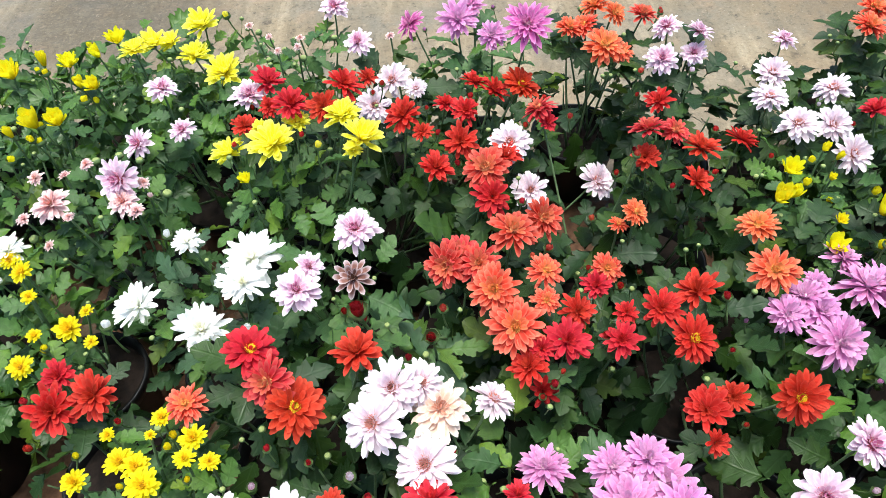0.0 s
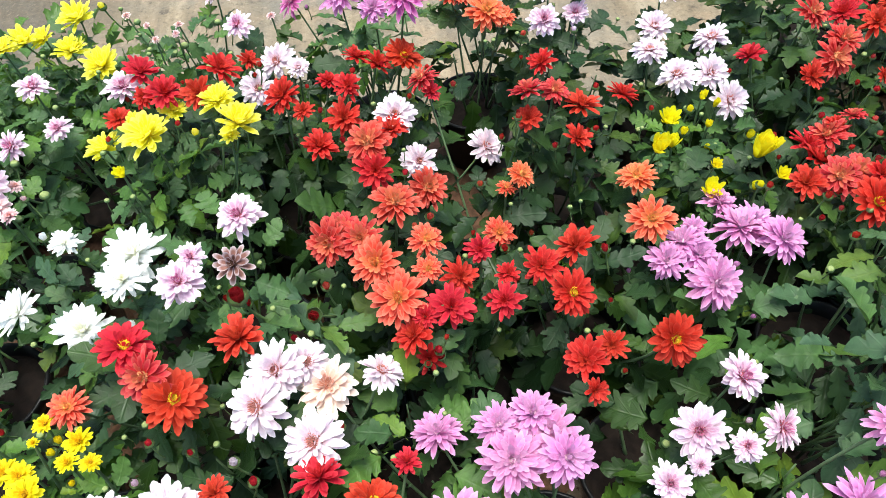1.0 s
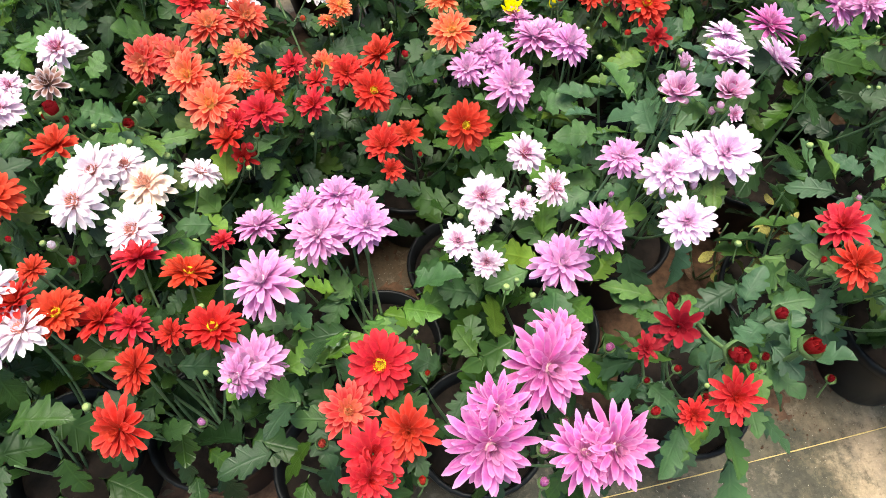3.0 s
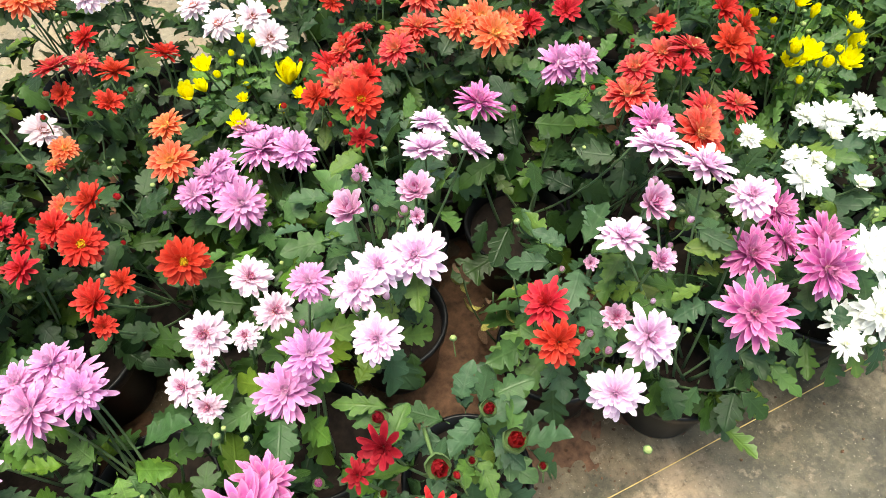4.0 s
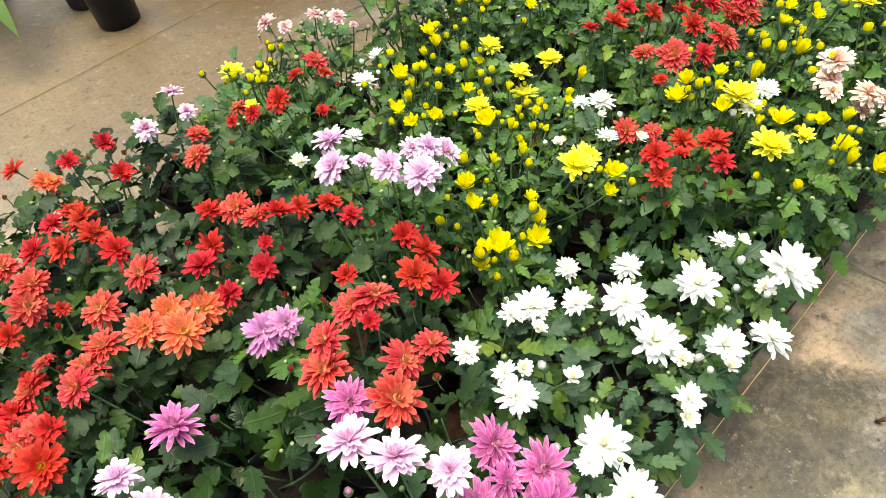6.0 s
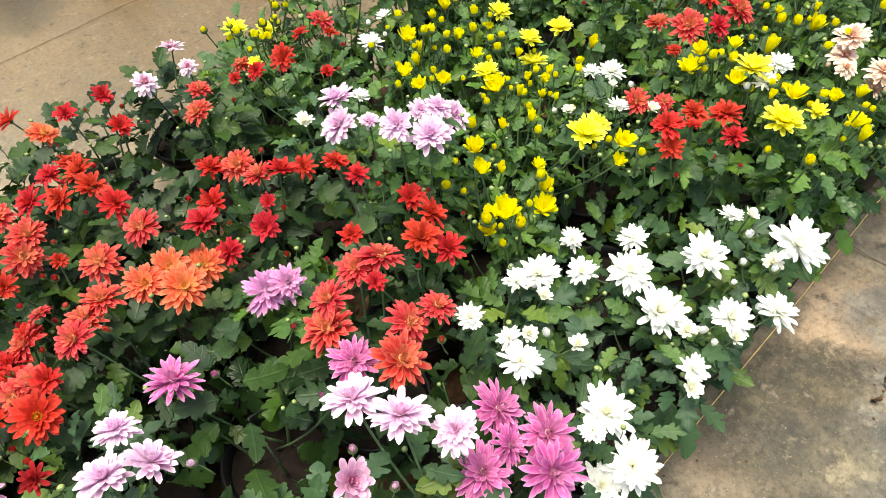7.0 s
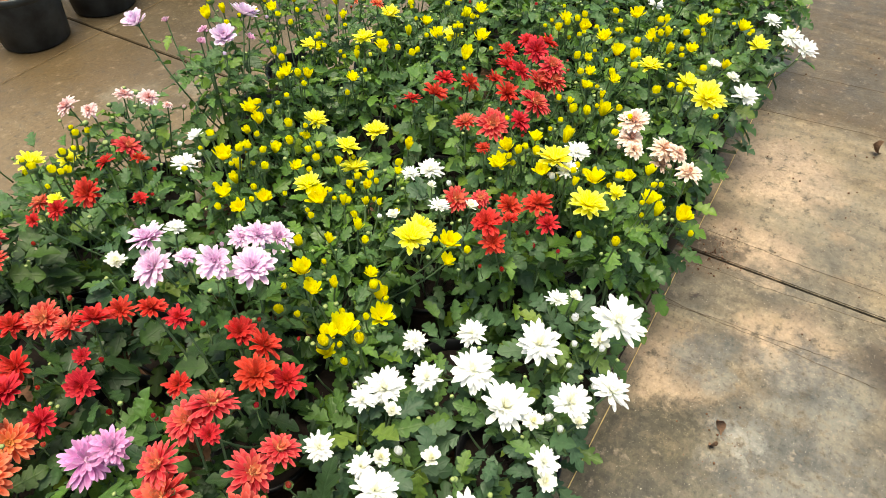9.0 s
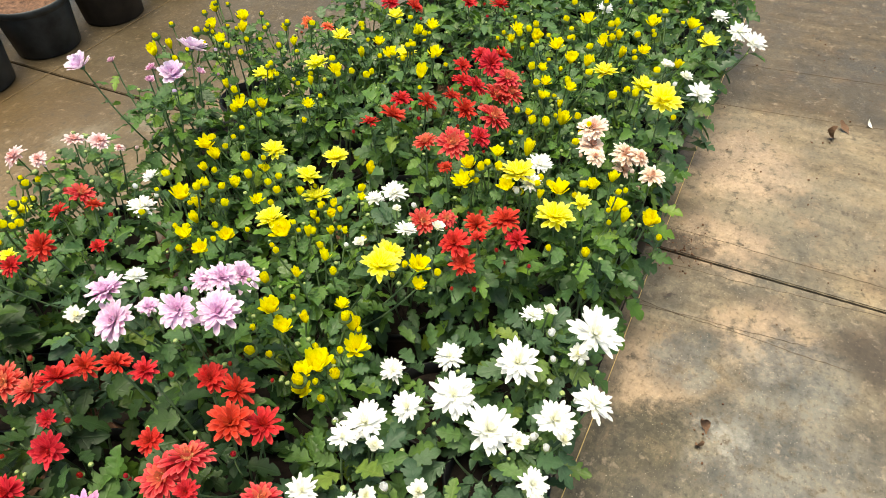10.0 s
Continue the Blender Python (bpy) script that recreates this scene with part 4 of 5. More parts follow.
plant(-0.255, 0.614, {"W": [(-0.176, 0.632, 0.399, 0.083), (-0.178, 0.586, 0.404, 0.060), (-0.223, 0.527, 0.387, 0.068), (-0.325, 0.576, 0.374, 0.064), (-0.266, 0.658, 0.404, 0.041)]})
plant(-0.170, 0.778, {"YL": [(-0.159, 0.790, 0.457, 0.082), (-0.183, 0.830, 0.450, 0.034), (-0.134, 0.852, 0.441, 0.048), (-0.235, 0.811, 0.423, 0.061), (-0.062, 0.834, 0.466, 0.061), (-0.030, 0.788, 0.462, 0.075), (-0.042, 0.770, 0.454, 0.034)], "Y": [(-0.189, 0.733, 0.440, 0.024)]})
plant(-0.173, 0.957, {"R": [(-0.185, 0.930, 0.459, 0.062), (-0.139, 0.865, 0.466, 0.062), (-0.177, 0.872, 0.453, 0.037), (-0.210, 0.843, 0.445, 0.043), (-0.093, 0.855, 0.463, 0.059), (-0.066, 0.917, 0.458, 0.065), (-0.043, 0.995, 0.409, 0.037)]})
plant(-0.360, 0.990, {"LP": [(-0.380, 0.751, 0.432, 0.072), (-0.215, 0.913, 0.448, 0.060), (-0.370, 0.962, 0.431, 0.057), (-0.334, 0.897, 0.397, 0.045), (-0.397, 0.865, 0.399, 0.054)]})
plant(-0.177, 1.143, {"SA": [(-0.277, 1.181, 0.396, 0.018), (-0.232, 1.135, 0.400, 0.015), (-0.206, 1.079, 0.408, 0.015), (-0.173, 1.121, 0.406, 0.018), (-0.173, 1.091, 0.407, 0.015)], "LP": [(-0.125, 1.236, 0.397, 0.060)]})
plant(-0.358, 1.173, {"YL": [(-0.372, 1.202, 0.393, 0.082), (-0.429, 1.108, 0.416, 0.068), (-0.409, 1.130, 0.404, 0.054), (-0.367, 1.117, 0.384, 0.068), (-0.305, 1.066, 0.381, 0.082)]})
plant(0.074, 0.190, {"R": [(0.056, 0.228, 0.388, 0.056), (0.024, 0.240, 0.391, 0.062), (0.064, 0.312, 0.392, 0.068), (-0.032, 0.296, 0.424, 0.037), (-0.052, 0.266, 0.419, 0.062), (0.057, 0.175, 0.384, 0.056), (0.041, 0.113, 0.382, 0.074), (0.094, 0.210, 0.379, 0.043), (0.155, 0.320, 0.375, 0.037)], "RY": [(-0.012, 0.246, 0.410, 0.070), (0.139, 0.211, 0.376, 0.077), (0.121, 0.280, 0.389, 0.070)]})
plant(-0.107, 0.193, {"WP": [(-0.073, 0.278, 0.430, 0.070), (-0.045, 0.234, 0.415, 0.064)], "LP": [(-0.107, 0.274, 0.430, 0.048), (-0.143, 0.281, 0.421, 0.066)], "PP": [(-0.088, 0.228, 0.418, 0.073)]})
plant(-0.014, 0.344, {"WP": [(0.022, 0.422, 0.422, 0.064), (0.056, 0.434, 0.410, 0.058), (0.001, 0.380, 0.422, 0.070), (0.057, 0.346, 0.395, 0.070), (0.137, 0.430, 0.379, 0.054)]})
plant(0.058, 0.501, {"DR": [(0.191, 0.427, 0.390, 0.038), (0.066, 0.486, 0.420, 0.021), (-0.020, 0.516, 0.435, 0.029)]})
plant(-0.067, 0.633, {"FD": [(-0.029, 0.562, 0.438, 0.05)], "LP": [(-0.104, 0.567, 0.411, 0.066), (-0.092, 0.600, 0.414, 0.042), (-0.039, 0.666, 0.410, 0.069)]})
plant(0.113, 0.670, {"RO": [(0.083, 0.584, 0.427, 0.063), (0.103, 0.599, 0.432, 0.057), (0.124, 0.584, 0.431, 0.057), (0.171, 0.639, 0.430, 0.071), (0.217, 0.687, 0.394, 0.064), (0.139, 0.748, 0.435, 0.072)], "O": [(0.163, 0.496, 0.422, 0.074), (0.140, 0.542, 0.433, 0.067), (0.206, 0.570, 0.430, 0.048), (0.203, 0.533, 0.420, 0.038)]})
plant(-0.004, 0.866, {"R": [(0.106, 0.832, 0.408, 0.062), (0.070, 0.784, 0.404, 0.062), (0.051, 0.829, 0.433, 0.037), (0.022, 0.853, 0.446, 0.065), (0.148, 0.709, 0.416, 0.062), (0.173, 0.815, 0.392, 0.056), (0.241, 0.876, 0.400, 0.037), (0.115, 0.889, 0.420, 0.050), (0.086, 0.914, 0.415, 0.050), (0.132, 0.955, 0.424, 0.050), (0.163, 0.951, 0.409, 0.056)], "RY": [(0.207, 0.951, 0.418, 0.077)]})
plant(-0.016, 1.050, {"LP": [(-0.064, 1.074, 0.426, 0.054)], "WP": [(-0.009, 1.023, 0.381, 0.064), (-0.032, 0.949, 0.387, 0.061), (0.037, 0.958, 0.411, 0.038)], "SA": [(-0.011, 1.104, 0.413, 0.018)]})
plant(0.233, 0.100, {"R": [(0.321, 0.033, 0.423, 0.062), (0.287, 0.022, 0.417, 0.068), (0.281, -0.000, 0.417, 0.056)], "RY": [(0.307, 0.109, 0.408, 0.084)], "RO": [(0.270, 0.072, 0.404, 0.057)]})
plant(0.310, 0.250, {"PK": [(0.198, 0.241, 0.403, 0.088), (0.174, 0.166, 0.353, 0.077), (0.159, 0.147, 0.373, 0.056), (0.189, 0.366, 0.333, 0.063), (0.265, 0.305, 0.375, 0.077), (0.258, 0.347, 0.375, 0.056), (0.308, 0.333, 0.369, 0.070), (0.297, 0.356, 0.377, 0.063), (0.324, 0.300, 0.377, 0.070)]})
plant(0.159, 0.351, {"PE": [(0.075, 0.410, 0.397, 0.072)]})
plant(0.240, 0.514, {"R": [(0.224, 0.484, 0.407, 0.062), (0.240, 0.522, 0.411, 0.050), (0.287, 0.488, 0.399, 0.050), (0.297, 0.521, 0.407, 0.037), (0.270, 0.570, 0.396, 0.043), (0.175, 0.457, 0.400, 0.056), (0.192, 0.473, 0.409, 0.037)]})
plant(0.293, 0.692, {"RO": [(0.378, 0.829, 0.426, 0.063), (0.421, 0.830, 0.416, 0.050), (0.225, 0.900, 0.413, 0.057)], "O": [(0.313, 0.669, 0.298, 0.051), (0.354, 0.720, 0.362, 0.045), (0.330, 0.715, 0.344, 0.032)]})
plant(0.171, 0.843, {"WP": [(0.318, 0.814, 0.332, 0.061), (0.209, 0.782, 0.350, 0.058), (0.181, 0.840, 0.397, 0.064)]})
plant(0.156, 1.107, {"PK": [(0.108, 1.135, 0.423, 0.077), (0.129, 1.169, 0.428, 0.063), (0.163, 1.056, 0.438, 0.056)], "MG": [(0.213, 0.984, 0.504, 0.078), (0.020, 1.136, 0.417, 0.055)]})
plant(0.340, 1.134, {"O": [(0.351, 1.042, 0.422, 0.077), (0.379, 1.039, 0.406, 0.045), (0.321, 1.106, 0.419, 0.058), (0.299, 1.093, 0.423, 0.051), (0.350, 1.173, 0.415, 0.058), (0.389, 1.159, 0.404, 0.051)], "RO": [(0.438, 1.154, 0.405, 0.057)]})
plant(0.700, 0.085, {"DR": [(0.601, 0.072, 0.423, 0.055), (0.574, 0.067, 0.405, 0.034), (0.616, 0.109, 0.410, 0.021), (0.649, 0.035, 0.419, 0.029), (0.730, 0.028, 0.409, 0.029), (0.723, 0.072, 0.400, 0.021)], "R": [(0.624, -0.008, 0.428, 0.055), (0.587, -0.010, 0.410, 0.038)]}, leaves=38)
plant(0.417, 0.100, {"MG": [(0.467, 0.060, 0.426, 0.094), (0.494, 0.097, 0.415, 0.066), (0.392, 0.002, 0.417, 0.094), (0.404, 0.032, 0.431, 0.062), (0.471, -0.023, 0.429, 0.070), (0.501, -0.027, 0.429, 0.078)]})
plant(0.535, 0.225, {"PK": [(0.603, 0.255, 0.477, 0.049), (0.534, 0.202, 0.369, 0.077), (0.575, 0.206, 0.421, 0.063)]})
plant(0.461, 0.354, {"LP": [(0.541, 0.368, 0.369, 0.060), (0.557, 0.302, 0.376, 0.054), (0.512, 0.289, 0.372, 0.039), (0.468, 0.311, 0.373, 0.066), (0.426, 0.266, 0.356, 0.048), (0.459, 0.277, 0.366, 0.027), (0.449, 0.222, 0.368, 0.042)]})
plant(0.584, 0.490, {"PK": [(0.616, 0.575, 0.374, 0.077), (0.642, 0.587, 0.365, 0.070), (0.610, 0.626, 0.363, 0.056), (0.660, 0.543, 0.376, 0.070), (0.533, 0.567, 0.366, 0.063), (0.557, 0.585, 0.364, 0.042), (0.553, 0.545, 0.361, 0.063), (0.563, 0.500, 0.358, 0.077), (0.506, 0.538, 0.366, 0.056)]})
plant(0.414, 0.553, {"RY": [(0.473, 0.411, 0.390, 0.077), (0.368, 0.478, 0.413, 0.070)], "R": [(0.397, 0.414, 0.394, 0.043), (0.362, 0.397, 0.401, 0.062), (0.367, 0.363, 0.390, 0.037), (0.337, 0.521, 0.412, 0.056), (0.384, 0.548, 0.411, 0.062)]})
plant(0.556, 0.666, {"O": [(0.502, 0.671, 0.386, 0.058), (0.495, 0.584, 0.398, 0.067)]})
plant(0.433, 0.799, {"R": [(0.458, 0.811, 0.400, 0.062), (0.438, 0.747, 0.395, 0.050), (0.374, 0.798, 0.394, 0.050), (0.536, 0.853, 0.375, 0.062), (0.422, 0.934, 0.387, 0.050)]})
plant(0.495, 1.041, {"LP": [(0.447, 1.031, 0.396, 0.060), (0.456, 1.080, 0.427, 0.054), (0.506, 1.054, 0.387, 0.048), (0.515, 1.076, 0.418, 0.054)]})
plant(0.700, 0.355, {"PP": [(0.646, 0.228, 0.473, 0.066), (0.677, 0.237, 0.481, 0.056), (0.719, 0.241, 0.466, 0.073), (0.643, 0.169, 0.461, 0.056)], "LK": [(0.834, 0.452, 0.434, 0.058), (0.799, 0.391, 0.457, 0.064), (0.848, 0.362, 0.466, 0.064)], "SP": [(0.668, 0.290, 0.527, 0.048), (0.701, 0.337, 0.512, 0.024), (0.752, 0.310, 0.490, 0.048), (0.738, 0.273, 0.487, 0.020)]}, leaves=48)
plant(0.767, 0.492, {"DR": [(0.737, 0.456, 0.443, 0.038)]}, leaves=38)
plant(0.737, 0.667, {"RY": [(0.769, 0.552, 0.416, 0.081)], "R": [(0.799, 0.600, 0.411, 0.050), (0.716, 0.620, 0.388, 0.056), (0.768, 0.705, 0.369, 0.068), (0.760, 0.666, 0.381, 0.062), (0.812, 0.725, 0.379, 0.043)]})
plant(0.854, 0.805, {"R": [(0.819, 0.825, 0.387, 0.050), (0.901, 0.787, 0.406, 0.031), (0.758, 0.911, 0.372, 0.056)]})
plant(0.647, 0.818, {"Y": [(0.699, 0.709, 0.365, 0.064), (0.700, 0.649, 0.373, 0.024), (0.547, 0.717, 0.385, 0.044), (0.571, 0.729, 0.379, 0.036), (0.600, 0.643, 0.368, 0.032), (0.620, 0.682, 0.372, 0.020), (0.583, 0.778, 0.377, 0.036), (0.639, 0.765, 0.369, 0.020), (0.656, 0.833, 0.363, 0.024), (0.670, 0.814, 0.362, 0.024)]})
plant(0.855, 0.984, {"RO": [(0.870, 0.953, 0.410, 0.063), (0.889, 0.882, 0.404, 0.063), (0.866, 0.849, 0.396, 0.069)]})
plant(0.673, 0.997, {"WP": [(0.605, 0.949, 0.376, 0.058), (0.631, 0.886, 0.372, 0.064), (0.691, 0.890, 0.361, 0.058), (0.704, 0.830, 0.352, 0.064), (0.650, 1.046, 0.347, 0.064), (0.730, 0.994, 0.353, 0.064)], "LP": [(0.672, 1.092, 0.383, 0.054)]})
plant(1.050, 0.100, {"PP": [(1.049, 0.258, 0.467, 0.073), (1.071, 0.197, 0.480, 0.071), (1.103, 0.148, 0.457, 0.059), (0.941, 0.166, 0.457, 0.066)]})
plant(0.905, 0.200, {"SP": [(0.985, 0.174, 0.482, 0.048), (0.963, 0.122, 0.450, 0.032), (0.900, 0.164, 0.430, 0.020), (0.885, 0.091, 0.435, 0.032)], "PP": [(0.896, 0.048, 0.453, 0.071), (0.834, 0.016, 0.441, 0.059)], "R": [(0.834, 0.150, 0.415, 0.063), (0.823, 0.099, 0.416, 0.061)]}, leaves=44)
plant(0.965, 0.432, {"MG": [(0.917, 0.473, 0.415, 0.074), (1.088, 0.310, 0.434, 0.066)]})
plant(1.102, 0.565, {"PK": [(1.096, 0.546, 0.355, 0.077), (1.122, 0.522, 0.370, 0.063)]})
plant(0.904, 0.607, {"RO": [(0.911, 0.672, 0.408, 0.063), (0.878, 0.663, 0.405, 0.063), (0.852, 0.625, 0.420, 0.057), (0.794, 0.717, 0.374, 0.063), (0.836, 0.734, 0.389, 0.038), (0.781, 0.617, 0.403, 0.063), (0.754, 0.614, 0.400, 0.063)]})
plant(1.028, 0.738, {"O": [(0.969, 0.650, 0.407, 0.064), (1.011, 0.654, 0.400, 0.064), (1.006, 0.595, 0.411, 0.074), (1.053, 0.644, 0.373, 0.064)], "RO": [(1.018, 0.755, 0.409, 0.069), (0.940, 0.728, 0.418, 0.069)]})
plant(1.027, 0.925, {"R": [(1.010, 0.962, 0.402, 0.062), (1.014, 0.998, 0.397, 0.056), (0.971, 0.998, 0.397, 0.050), (0.954, 0.912, 0.407, 0.062), (0.918, 0.952, 0.402, 0.062), (1.012, 0.919, 0.394, 0.062), (1.018, 0.836, 0.405, 0.062)]})
plant(0.892, 1.173, {"O": [(1.022, 1.194, 0.345, 0.067), (0.842, 1.137, 0.373, 0.070), (0.875, 1.201, 0.368, 0.064)]})
plant(1.072, 1.212, {"R": [(0.985, 1.271, 0.358, 0.062), (1.074, 1.206, 0.353, 0.050), (1.153, 1.198, 0.355, 0.056), (1.124, 1.048, 0.376, 0.056)]})
plant(1.312, 0.100, {"W": [(1.310, 0.074, 0.291, 0.083), (1.252, 0.059, 0.351, 0.037), (1.288, 0.008, 0.255, 0.08), (1.247, 0.026, 0.23, 0.064), (1.182, -0.012, 0.29, 0.042)]})
plant(1.179, 0.208, {"MG": [(1.188, 0.157, 0.369, 0.078), (1.159, 0.113, 0.375, 0.055), (1.113, 0.117, 0.370, 0.078), (1.201, 0.090, 0.376, 0.078), (1.164, 0.051, 0.387, 0.082), (1.045, 0.043, 0.393, 0.086)]})
plant(1.348, 0.277, {"W": [(1.374, 0.294, 0.329, 0.041), (1.414, 0.283, 0.318, 0.064), (1.384, 0.247, 0.323, 0.030), (1.285, 0.307, 0.315, 0.045), (1.347, 0.156, 0.329, 0.034), (1.259, 0.185, 0.363, 0.060), (1.278, 0.223, 0.355, 0.037), (1.304, 0.210, 0.349, 0.030)]})
plant(1.139, 0.386, {"RO": [(1.226, 0.415, 0.433, 0.072), (1.190, 0.433, 0.421, 0.063), (1.122, 0.406, 0.441, 0.063), (1.097, 0.381, 0.426, 0.076), (1.186, 0.314, 0.409, 0.069), (1.226, 0.304, 0.414, 0.054), (1.131, 0.266, 0.435, 0.076)]})
plant(1.300, 0.467, {"R": [(1.276, 0.567, 0.480, 0.050), (1.288, 0.533, 0.465, 0.043), (1.335, 0.475, 0.417, 0.056), (1.340, 0.431, 0.411, 0.056), (1.289, 0.402, 0.422, 0.068), (1.315, 0.372, 0.400, 0.062), (1.186, 0.382, 0.433, 0.037), (1.219, 0.476, 0.430, 0.046)]})
plant(1.209, 0.716, {"R": [(1.095, 0.648, 0.363, 0.056), (1.130, 0.742, 0.380, 0.062), (1.099, 0.720, 0.381, 0.065), (1.164, 0.643, 0.365, 0.062), (1.198, 0.678, 0.373, 0.034), (1.180, 0.827, 0.372, 0.056), (1.253, 0.713, 0.387, 0.062), (1.290, 0.705, 0.369, 0.050)], "RO": [(1.222, 0.741, 0.380, 0.057), (1.212, 0.790, 0.377, 0.063)]})
plant(1.268, 0.982, {"RO": [(1.238, 0.958, 0.387, 0.057), (1.284, 1.030, 0.375, 0.050), (1.389, 1.045, 0.372, 0.050)]})
plant(1.280, 1.222, {"LP": [(1.347, 1.288, 0.327, 0.066), (1.233, 1.168, 0.355, 0.060), (1.320, 1.150, 0.352, 0.042)]})
plant(1.491, 0.100, {"W": [(1.487, 0.111, 0.307, 0.086), (1.486, 0.065, 0.303, 0.034), (1.428, 0.021, 0.319, 0.045), (1.407, 0.009, 0.310, 0.034), (1.534, 0.027, 0.322, 0.064), (1.514, 0.005, 0.310, 0.030), (1.570, -0.019, 0.346, 0.064)]})
plant(1.578, 0.259, {"W": [(1.469, 0.242, 0.304, 0.052), (1.516, 0.186, 0.312, 0.075), (1.548, 0.317, 0.255, 0.045), (1.598, 0.233, 0.281, 0.052)]})
plant(1.475, 0.409, {"Y": [(1.556, 0.389, 0.328, 0.052), (1.578, 0.423, 0.340, 0.028), (1.523, 0.364, 0.321, 0.048), (1.470, 0.466, 0.429, 0.040), (1.462, 0.446, 0.400, 0.032), (1.517, 0.453, 0.355, 0.036), (1.462, 0.398, 0.333, 0.052), (1.427, 0.395, 0.358, 0.032), (1.403, 0.380, 0.354, 0.032)]})
plant(1.611, 0.528, {"YL": [(1.648, 0.382, 0.390, 0.075), (1.690, 0.390, 0.374, 0.061)], "Y": [(1.676, 0.325, 0.384, 0.040), (1.656, 0.317, 0.358, 0.028), (1.680, 0.556, 0.368, 0.032), (1.699, 0.519, 0.368, 0.024), (1.708, 0.494, 0.370, 0.020), (1.643, 0.495, 0.365, 0.032), (1.572, 0.500, 0.389, 0.028)]})
plant(1.435, 0.589, {"LK": [(1.352, 0.651, 0.508, 0.061), (1.323, 0.615, 0.489, 0.064), (1.370, 0.598, 0.476, 0.038), (1.358, 0.512, 0.526, 0.058), (1.390, 0.476, 0.506, 0.070), (1.453, 0.525, 0.492, 0.051), (1.460, 0.578, 0.454, 0.045), (1.505, 0.546, 0.434, 0.064)]})
plant(1.386, 0.765, {"W": [(1.430, 0.701, 0.436, 0.037), (1.338, 0.747, 0.416, 0.034)]})
plant(1.623, 0.799, {"Y": [(1.668, 0.849, 0.367, 0.044), (1.667, 0.809, 0.357, 0.040), (1.698, 0.814, 0.377, 0.040), (1.626, 0.777, 0.365, 0.040), (1.581, 0.763, 0.370, 0.032), (1.537, 0.669, 0.412, 0.032), (1.599, 0.673, 0.385, 0.032)], "W": [(1.625, 0.918, 0.351, 0.056), (1.681, 0.937, 0.376, 0.037)]})
plant(1.505, 0.943, {"R": [(1.426, 0.936, 0.412, 0.062), (1.512, 0.930, 0.334, 0.037), (1.533, 1.042, 0.367, 0.043), (1.576, 0.986, 0.371, 0.043), (1.344, 0.992, 0.383, 0.031), (1.381, 0.974, 0.389, 0.043)], "RO": [(1.583, 1.019, 0.384, 0.057)]})
plant(1.409, 1.094, {"YL": [(1.400, 1.002, 0.385, 0.034)]})
plant(1.517, 1.242, {"YL": [(1.477, 1.221, 0.334, 0.065), (1.545, 1.211, 0.299, 0.054)]})
plant(1.868, 0.100, {"YL": [(1.861, 0.152, 0.408, 0.075), (1.901, 0.118, 0.416, 0.044)], "Y": [(1.882, 0.189, 0.424, 0.028), (1.914, 0.164, 0.421, 0.040), (1.962, 0.116, 0.409, 0.032), (1.995, 0.089, 0.410, 0.032), (1.921, 0.062, 0.411, 0.036), (1.905, 0.042, 0.405, 0.040), (1.915, 0.001, 0.405, 0.044)]})
plant(1.672, 0.100, {"W": [(1.600, 0.113, 0.331, 0.075), (1.687, 0.124, 0.344, 0.037), (1.702, 0.100, 0.348, 0.026), (1.642, 0.030, 0.344, 0.034), (1.672, 0.015, 0.373, 0.083)]})
plant(1.769, 0.250, {"R": [(1.713, 0.275, 0.427, 0.062), (1.696, 0.250, 0.404, 0.050), (1.784, 0.266, 0.414, 0.056), (1.749, 0.249, 0.416, 0.037), (1.811, 0.225, 0.416, 0.062), (1.790, 0.194, 0.398, 0.050)]})
plant(1.759, 0.431, {"W": [(1.867, 0.483, 0.343, 0.052), (1.804, 0.486, 0.377, 0.037), (1.781, 0.425, 0.388, 0.022), (1.743, 0.386, 0.387, 0.037), (1.699, 0.457, 0.366, 0.026), (1.754, 0.326, 0.403, 0.030)]})
plant(1.775, 0.612, {"YL": [(1.805, 0.639, 0.382, 0.058), (1.795, 0.620, 0.345, 0.061), (1.681, 0.638, 0.374, 0.061)], "Y": [(1.772, 0.640, 0.364, 0.028), (1.743, 0.549, 0.362, 0.032), (1.771, 0.561, 0.361, 0.028), (1.726, 0.576, 0.363, 0.032), (1.668, 0.606, 0.362, 0.048), (1.878, 0.541, 0.373, 0.040), (1.805, 0.518, 0.366, 0.024)]})
plant(1.807, 0.793, {"Y": [(1.777, 0.847, 0.388, 0.040), (1.787, 0.873, 0.402, 0.040), (1.738, 0.845, 0.384, 0.028), (1.744, 0.779, 0.360, 0.040), (1.807, 0.750, 0.360, 0.024), (1.716, 0.700, 0.366, 0.028)], "YL": [(1.888, 0.793, 0.341, 0.061), (1.904, 0.642, 0.356, 0.061)]})
plant(1.678, 1.152, {"SA": [(1.619, 1.275, 0.370, 0.053), (1.612, 1.169, 0.399, 0.040), (1.726, 1.214, 0.360, 0.048), (1.709, 1.095, 0.400, 0.048), (1.699, 1.022, 0.411, 0.022)]})
plant(2.050, 0.100, {"PE": [(2.092, 0.160, 0.440, 0.060), (2.075, 0.152, 0.414, 0.060), (2.038, 0.135, 0.418, 0.042), (2.089, 0.088, 0.405, 0.060), (2.083, 0.087, 0.373, 0.054), (2.081, 0.060, 0.410, 0.048), (2.032, 0.026, 0.412, 0.054)]})
